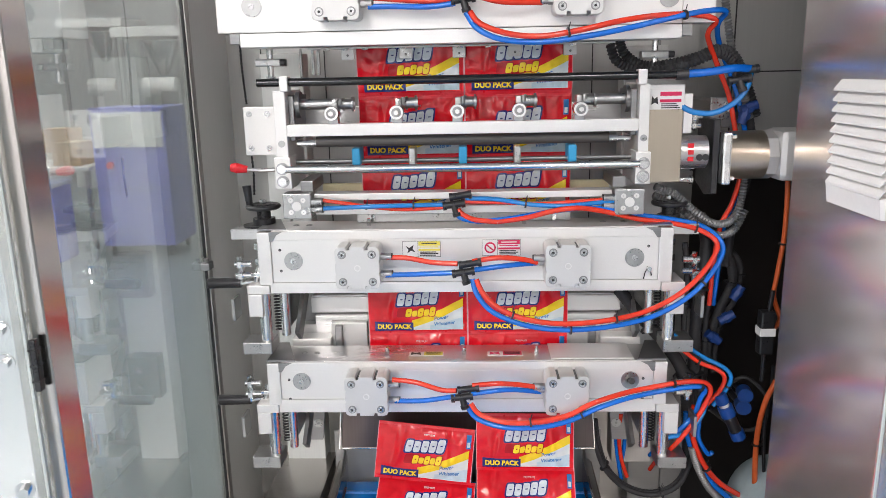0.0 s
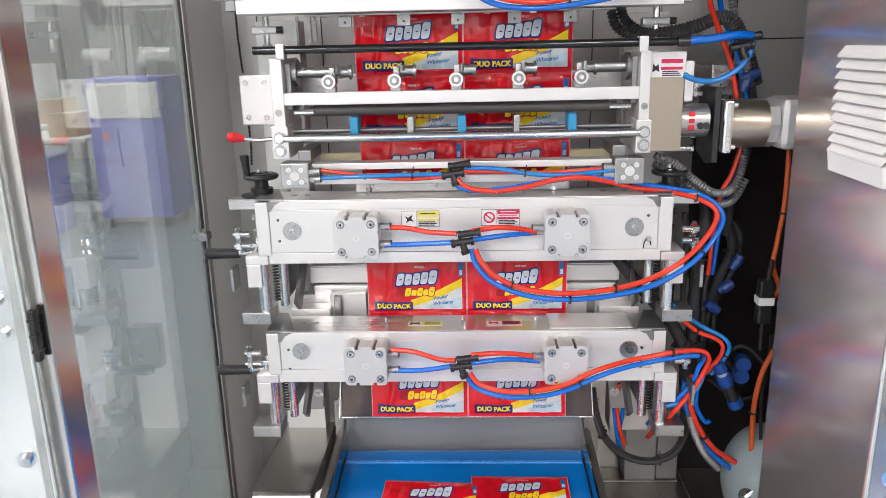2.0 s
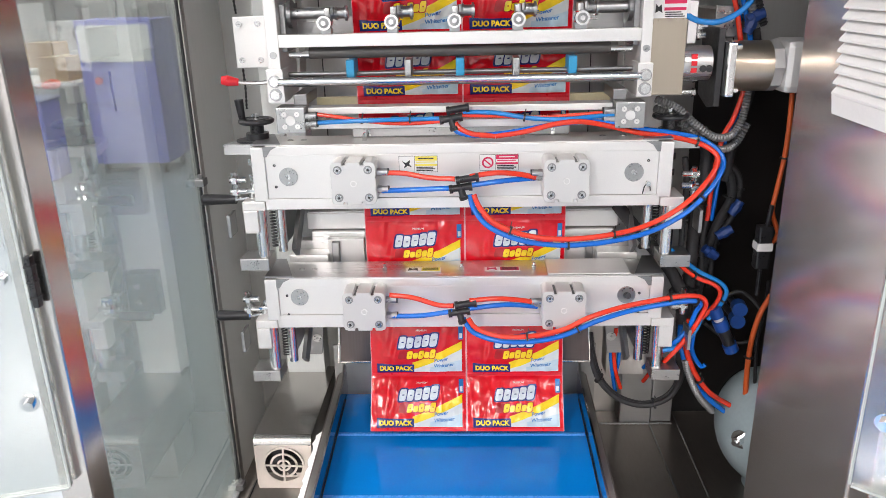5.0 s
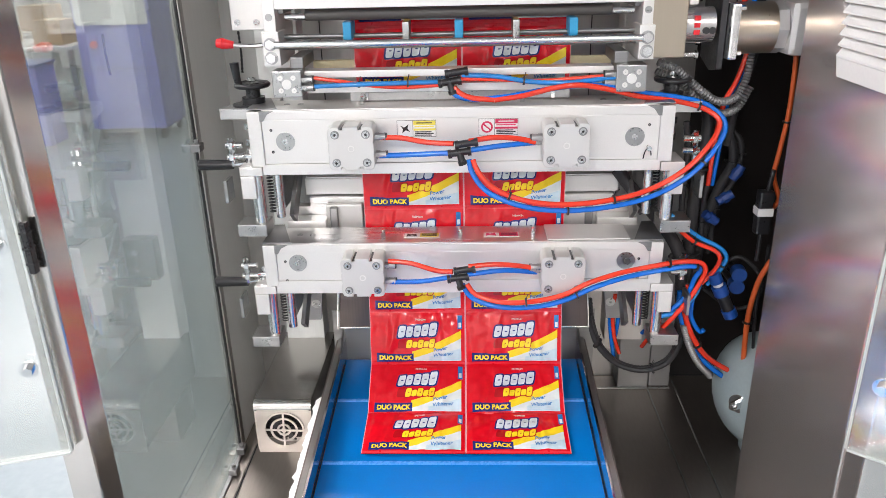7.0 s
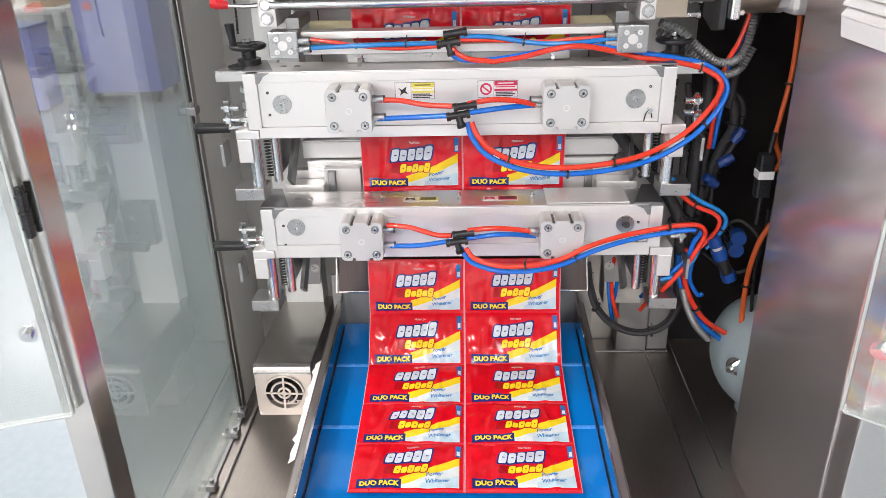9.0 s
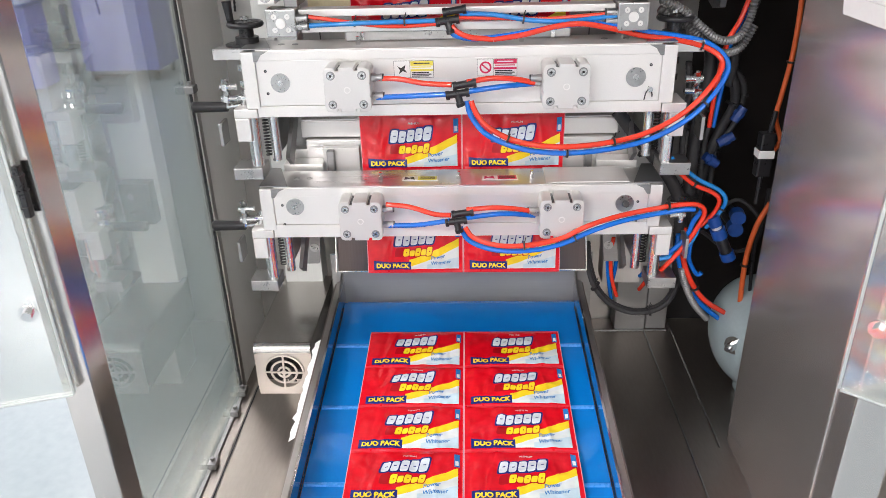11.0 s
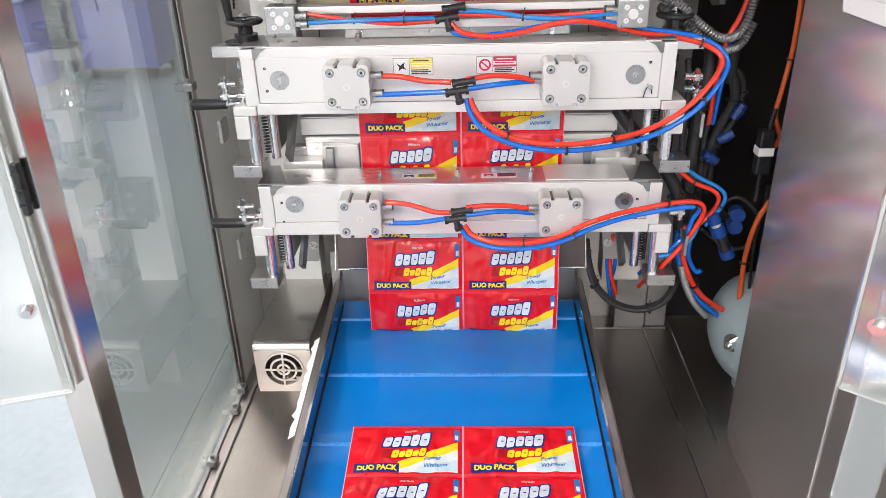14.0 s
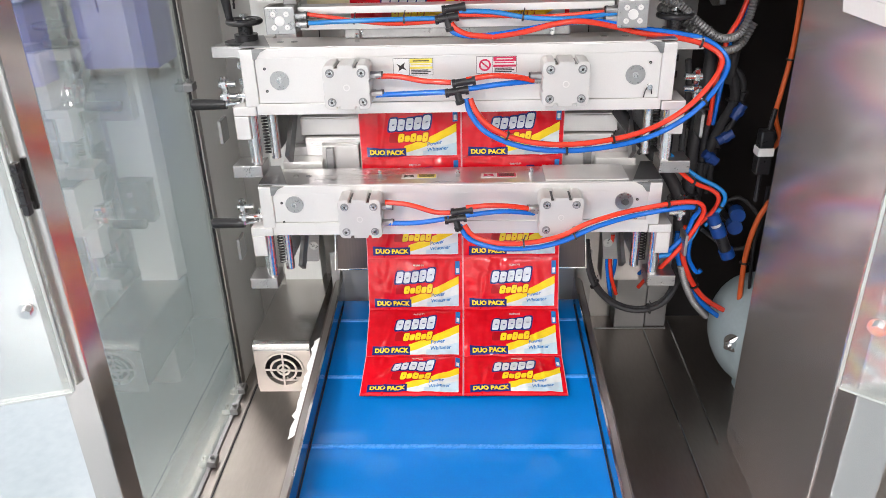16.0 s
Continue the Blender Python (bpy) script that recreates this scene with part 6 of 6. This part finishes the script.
# right-hand bundles
hose("air_hose", [(0.515, 0.1, 1.389), (0.529, 0.1, 1.325), (0.516, 0.1, 1.26), (0.494, 0.09, 1.218), (0.491, 0.11, 1.134), (0.491, 0.12, 1.05)], HR, R, RL)
hose("air_hose", [(0.533, 0.11, 1.403), (0.54, 0.11, 1.334), (0.527, 0.11, 1.269), (0.504, 0.1, 1.221), (0.505, 0.12, 1.132), (0.502, 0.13, 1.047)], HR, B, BL)
hose("air_hose", [(0.379, 0.02, 1.029), (0.409, 0.03, 0.998), (0.451, 0.04, 0.961), (0.491, 0.045, 0.942), (0.506, 0.045, 0.926), (0.501, 0.05, 0.898), (0.479, 0.055, 0.865)], 0.0044, R, RL, ties=(0.45,))
hose("air_hose", [(0.387, 0.025, 1.031), (0.418, 0.035, 1.003), (0.461, 0.045, 0.969), (0.504, 0.05, 0.945), (0.52, 0.05, 0.924), (0.512, 0.055, 0.893), (0.492, 0.06, 0.86)], 0.0044, CYAN_HOSE, "light blue air hose", ties=(0.85,))
hose("air_hose", [(0.459, 0.07, 0.855), (0.453, 0.07, 0.817), (0.469, 0.08, 0.759), (0.497, 0.09, 0.706), (0.531, 0.1, 0.665), (0.582, 0.11, 0.628)], 0.0058, R, RL, ties=(0.6,))
hose("air_hose", [(0.446, 0.08, 0.837), (0.448, 0.08, 0.799), (0.467, 0.09, 0.741), (0.495, 0.1, 0.687), (0.535, 0.11, 0.642), (0.582, 0.12, 0.601)], 0.0058, B, BL)
hose("air_hose", [(0.47, 0.07, 0.829), (0.474, 0.08, 0.779), (0.498, 0.09, 0.738), (0.507, 0.09, 0.743)], 0.0048, B, BL)
hose("air_hose", [(0.332, 0.16, 0.794), (0.331, 0.17, 0.741), (0.34, 0.18, 0.679), (0.356, 0.19, 0.629)], 0.0045, R, RL)
hose("air_hose", [(0.325, 0.17, 0.79), (0.326, 0.18, 0.736), (0.335, 0.19, 0.671), (0.346, 0.2, 0.616)], 0.0045, B, BL)
hose("air_hose", [(0.342, 0.17, 0.789), (0.346, 0.18, 0.736), (0.346, 0.19, 0.688), (0.341, 0.2, 0.646)], 0.0045, B, BL)
hose("orange_hose", [(0.607, 0.08, 1.344), (0.611, 0.08, 1.268), (0.611, 0.08, 1.194), (0.604, 0.08, 1.121), (0.601, 0.08, 1.078), (0.617, 0.08, 1.033), (0.603, 0.07, 1.017)], 0.0046, ORANGE_HOSE, "dull orange hose along the bay", ties=(0.5,))
hose("orange_hose", [(0.628, 0.1, 0.895), (0.609, 0.1, 0.846), (0.599, 0.1, 0.774), (0.601, 0.1, 0.679), (0.609, 0.1, 0.593), (0.635, 0.1, 0.503), (0.67, 0.11, 0.417)], 0.0056, ORANGE_HOSE, "dull orange hose along the bay", ties=(0.3, 0.7))
hose("black_cable", [(0.62, 0.1, 0.926), (0.624, 0.11, 0.873), (0.616, 0.11, 0.795), (0.624, 0.11, 0.673), (0.638, 0.11, 0.557)], 0.0036, BLACK, "thin black cable in the bay", "cable")
# conduits
CL = "grey spiral conduit beside the motor"
for pts in ([(0.478, 0.1, 1.642), (0.485, 0.1, 1.603), (0.495, 0.1, 1.553), (0.511, 0.1, 1.502), (0.526, 0.1, 1.461), (0.541, 0.11, 1.419)],
            [(0.358, 0.06, 1.301), (0.397, 0.06, 1.284), (0.435, 0.06, 1.252), (0.472, 0.065, 1.228), (0.508, 0.08, 1.229), (0.528, 0.09, 1.259), (0.536, 0.1, 1.314), (0.535, 0.1, 1.367)],
            [(0.361, 0.08, 1.282), (0.409, 0.08, 1.258), (0.453, 0.08, 1.22), (0.486, 0.085, 1.201), (0.522, 0.1, 1.207), (0.545, 0.11, 1.244)],
            [(0.461, 0.08, 0.759), (0.477, 0.09, 0.713), (0.505, 0.1, 0.659), (0.544, 0.12, 0.61)]):
    hose("spiral_conduit", pts, 0.0068, CONDUIT, CL, "conduit", "spiral conduits", 0.0011, 0.0028, 12)
DL = "black ribbed cable conduit"
for pts in ([(0.272, 0.08, 1.559), (0.286, 0.085, 1.529), (0.326, 0.085, 1.512), (0.381, 0.08, 1.513), (0.426, 0.075, 1.526), (0.463, 0.08, 1.539), (0.491, 0.09, 1.529), (0.514, 0.1, 1.492), (0.538, 0.11, 1.44)],
            [(0.287, 0.08, 1.571), (0.3, 0.085, 1.541), (0.337, 0.09, 1.52), (0.387, 0.085, 1.523), (0.431, 0.08, 1.534), (0.468, 0.085, 1.547), (0.503, 0.1, 1.533), (0.532, 0.11, 1.482), (0.557, 0.12, 1.423)]):
    hose("cable_conduit", pts, 0.0085, SLEEVE, DL, "conduit", "black conduits", 0.0012, 0.0032, 12)
SL = "black braided cable sleeve"
for pts, r in (([(0.312, 0.13, 1.082), (0.352, 0.12, 1.032), (0.402, 0.11, 0.976), (0.436, 0.1, 0.925), (0.45, 0.1, 0.876), (0.458, 0.1, 0.789)], 0.013),
               ([(0.269, 0.15, 0.788), (0.277, 0.15, 0.738), (0.298, 0.15, 0.674), (0.343, 0.15, 0.626), (0.401, 0.15, 0.608), (0.45, 0.14, 0.632), (0.471, 0.13, 0.684), (0.474, 0.12, 0.745)], 0.0060),
               ([(0.278, 0.16, 0.783), (0.286, 0.16, 0.73), (0.307, 0.16, 0.669), (0.348, 0.16, 0.626), (0.403, 0.16, 0.609), (0.449, 0.15, 0.634), (0.469, 0.14, 0.683), (0.473, 0.13, 0.74)], 0.0046),
               ([(0.465, 0.13, 1.233), (0.481, 0.13, 1.176), (0.475, 0.13, 1.094), (0.47, 0.13, 1.011), (0.471, 0.13, 0.913), (0.469, 0.13, 0.825), (0.468, 0.13, 0.721)], 0.012),
               ([(0.503, 0.16, 1.18), (0.538, 0.16, 1.133), (0.548, 0.16, 1.085), (0.527, 0.16, 1.031), (0.508, 0.16, 0.963), (0.497, 0.16, 0.862)], 0.010),
               ([(0.531, 0.18, 1.164), (0.568, 0.18, 1.116), (0.562, 0.18, 1.043), (0.531, 0.18, 0.981), (0.528, 0.18, 0.88)], 0.006),
               ([(0.485, 0.14, 1.162), (0.503, 0.14, 1.091), (0.493, 0.14, 1.02), (0.494, 0.14, 0.921), (0.487, 0.14, 0.846)], 0.006),
               ([(0.508, 0.13, 0.82), (0.577, 0.14, 0.768), (0.623, 0.14, 0.781), (0.632, 0.14, 0.834), (0.587, 0.15, 0.881), (0.547, 0.16, 0.858)], 0.004),
               ([(0.54, 0.11, 1.419), (0.556, 0.13, 1.364), (0.552, 0.14, 1.286), (0.536, 0.15, 1.205), (0.533, 0.16, 1.121)], 0.009),
               ([(0.431, 0.1, 1.183), (0.438, 0.1, 1.126), (0.437, 0.1, 1.057), (0.439, 0.1, 0.986)], 0.006)):
    hose("cable_sleeve", pts, r, SLEEVE, SL, "cable", "black cables", 0.0003, 0.004, 12, ties=(0.3, 0.66))
for x, y, z, a in ((0.520, 0.10, 1.03, 30), (0.500, 0.11, 0.985, -35), (0.545, 0.12, 1.075, 60), (0.535, 0.10, 1.44, 20), (0.528, 0.10, 1.425, 70)):
    t = thing("hose_union", "blue nylon hose union in the cable bundle", "hose fitting", (x, y, z))
    way = Vector((math.cos(radians(a)), 0, math.sin(radians(a)))) * 0.016
    bm = rod(Vector((x, y, z)) - way, Vector((x, y, z)) + way, 0.009, 14)
    rod(Vector((x, y, z)) - way * 0.3, Vector((x, y, z)) + way * 0.3, 0.0115, 8, bm)
    part("union", bm, DEEP_BLUE, t, "", True)
bolt = thing("bracket_plate", "grey steel plate with one bolt", "bracket", (0.50, 0.14, 1.38))
part("sheet", box(0.478, 0.535, 0.145, 0.155, 1.40, 1.458, 0.002), DULL, bolt)
part("bolt", rod((0.515, 0.145, 1.437), (0.515, 0.130, 1.437), 0.010, 6), CHROME, bolt)
part("arm", box(0.49, 0.53, 0.155, BACK - 0.004, 1.41, 1.45, 0.001), STEEL_H, bolt)

hose("signal_cable", [(-0.442, 0.2, 1.585), (-0.442, 0.2, 1.533), (-0.44, 0.2, 1.488), (-0.438, 0.2, 1.46)], 0.0022, BLACK, "thin twisted black cord on the wall", "cable", "", 0.0005, 0.004, 6)
hose("signal_cable", [(-0.424, 0.16, 1.359), (-0.423, 0.16, 1.32), (-0.425, 0.16, 1.28)], 0.0022, BLACK, "thin twisted black cord on the wall", "cable", "", 0.0005, 0.004, 6)

# ---- the hall seen through the glass ----
def caster(x, y, parent):
    bm = rod((x - 0.012, y, 0.04), (x + 0.012, y, 0.04), 0.04, 20)
    part("caster", bm, BLACK, parent, "black caster wheel", True)


cab = thing("hall_cabinet", "violet-blue machine cabinet on casters with a built-on reflection", "cabinet", (-2.86, 5.13, 0.0))
part("body", box(-3.18, -2.55, 4.93, 5.43, 0.10, 1.28, 0.01), VIOLET, cab)
# added pale sheet: the mounting plate's reflection in the glass, no cabinet part
part("pale_plate", box(-3.16, -2.57, 4.916, 4.929, 0.95, 1.24, 0.005), WHITE_PLASTIC, cab, "pale sheet standing in for the mounting plate's reflection")
part("seam", box(-3.16, -2.57, 4.924, 4.929, 0.60, 0.606, 0), DARK, cab)
part("side_door", box(-3.14, -2.90, 4.92, 4.929, 0.2, 0.55, 0.004), VIOLET, cab)
part("stop_button", rod((-3.04, 4.93, 0.80), (-3.04, 4.905, 0.80), 0.03, 18), RED_PLASTIC, cab, "red stop button")
for x in (-3.12, -2.61):
    for y in (4.99, 5.37):
        caster(x, y, cab)


def work_table(x, y, w, d, h, label):
    t = thing("work_table", label, "table", (x, y, 0))
    part("top", box(x - w / 2, x + w / 2, y - d / 2, y + d / 2, h - 0.03, h, 0.004), WHITE_PLASTIC, t)
    for sx in (-1, 1):
        for sy in (-1, 1):
            px, py = x + sx * (w / 2 - 0.04), y + sy * (d / 2 - 0.04)
            part("leg", box(px - 0.02, px + 0.02, py - 0.02, py + 0.02, 0, h - 0.03, 0.003), DULL, t)
    return t


work_table(-4.05, 5.6, 1.3, 0.7, 0.75, "white work table with steel legs")
work_table(-4.0, 6.6, 1.6, 0.8, 0.78, "white work table with steel legs")
for x, y, z, s in ((-3.66, 5.5, 0.75, 0.26), (-4.15, 5.6, 0.75, 0.18), (-4.3, 6.5, 0.78, 0.3)):
    t = thing("carton", "brown cardboard carton on a table", "box", (x, y, z), "cartons")
    part("walls", box(x - s / 2, x + s / 2, y - s / 2, y + s / 2, z, z + s * 0.8, 0.004), CARD, t)
    part("tape", box(x - 0.03, x + 0.03, y - s / 2 - 0.002, y + s / 2 + 0.002, z + s * 0.8 + 0.0005, z + s * 0.8 + 0.002, 0), CREAM, t)
bin_ = thing("parts_bin", "tall violet-blue plastic parts bin on the floor", "bin", (-3.55, 4.8, 0))
part("tub", box(-3.68, -3.42, 4.65, 4.95, 0.02, 0.66, 0.02), VIOLET, bin_)
part("rim", box(-3.69, -3.41, 4.64, 4.96, 0.6605, 0.69, 0.008), BLUE_PART, bin_)


def frame_machine(x, y, h, label):
    t = thing("hall_machine", label, "machine", (x, y, 0))
    part("base", box(x - 0.45, x + 0.45, y - 0.4, y + 0.4, 0.0, 0.7, 0.01), WHITE_PLASTIC, t)
    for sx in (-1, 1):
        for sy in (-1, 1):
            part("post", box(x + sx * 0.42 - 0.02, x + sx * 0.42 + 0.02, y + sy * 0.37 - 0.02, y + sy * 0.37 + 0.02, 0.7, h, 0.003), DULL, t)
    part("head", box(x - 0.46, x + 0.46, y - 0.41, y + 0.41, h, h + 0.12, 0.01), WHITE_PLASTIC, t)
    part("hopper", rod((x, y, h - 0.45), (x, y, h - 0.05), 0.06, 24, None, 0.24), CHROME, t, "steel hopper", True)
    part("motor", rod((x - 0.2, y - 0.3, 0.95), (x + 0.05, y - 0.3, 0.95), 0.09, 20), DARK, t)
    part("panel", box(x + 0.1, x + 0.32, y - 0.42, y - 0.402, 1.05, 1.35, 0.01), GREY, t)
    part("roll", rod((x - 0.15, y - 0.25, 1.4), (x + 0.25, y - 0.25, 1.4), 0.12, 28), WHITE_PLASTIC, t, "white film roll", True)
    return t


frame_machine(-3.9, 8.4, 2.0, "white packing machine with open steel frame")
frame_machine(-2.0, 9.2, 2.1, "white packing machine with open steel frame")
frame_machine(-5.6, 6.5, 1.9, "white packing machine with open steel frame")
frame_machine(-5.2, 9.6, 2.2, "white packing machine with open steel frame")


def motions():
    """Everything that moves: the film rows, the strip that drops, the belt's ribs."""
    for ob, rows in FILM_ROWS:
        walk(ob, rows)
    for ob, rows in LOOSE:
        walk(ob, rows)
    for ob, s0 in RIB_OBS:
        walk(ob, [(0.2 * k, round_belt(s0 + BELT_SPEED * 0.2 * k)) for k in range(81)])


motions()
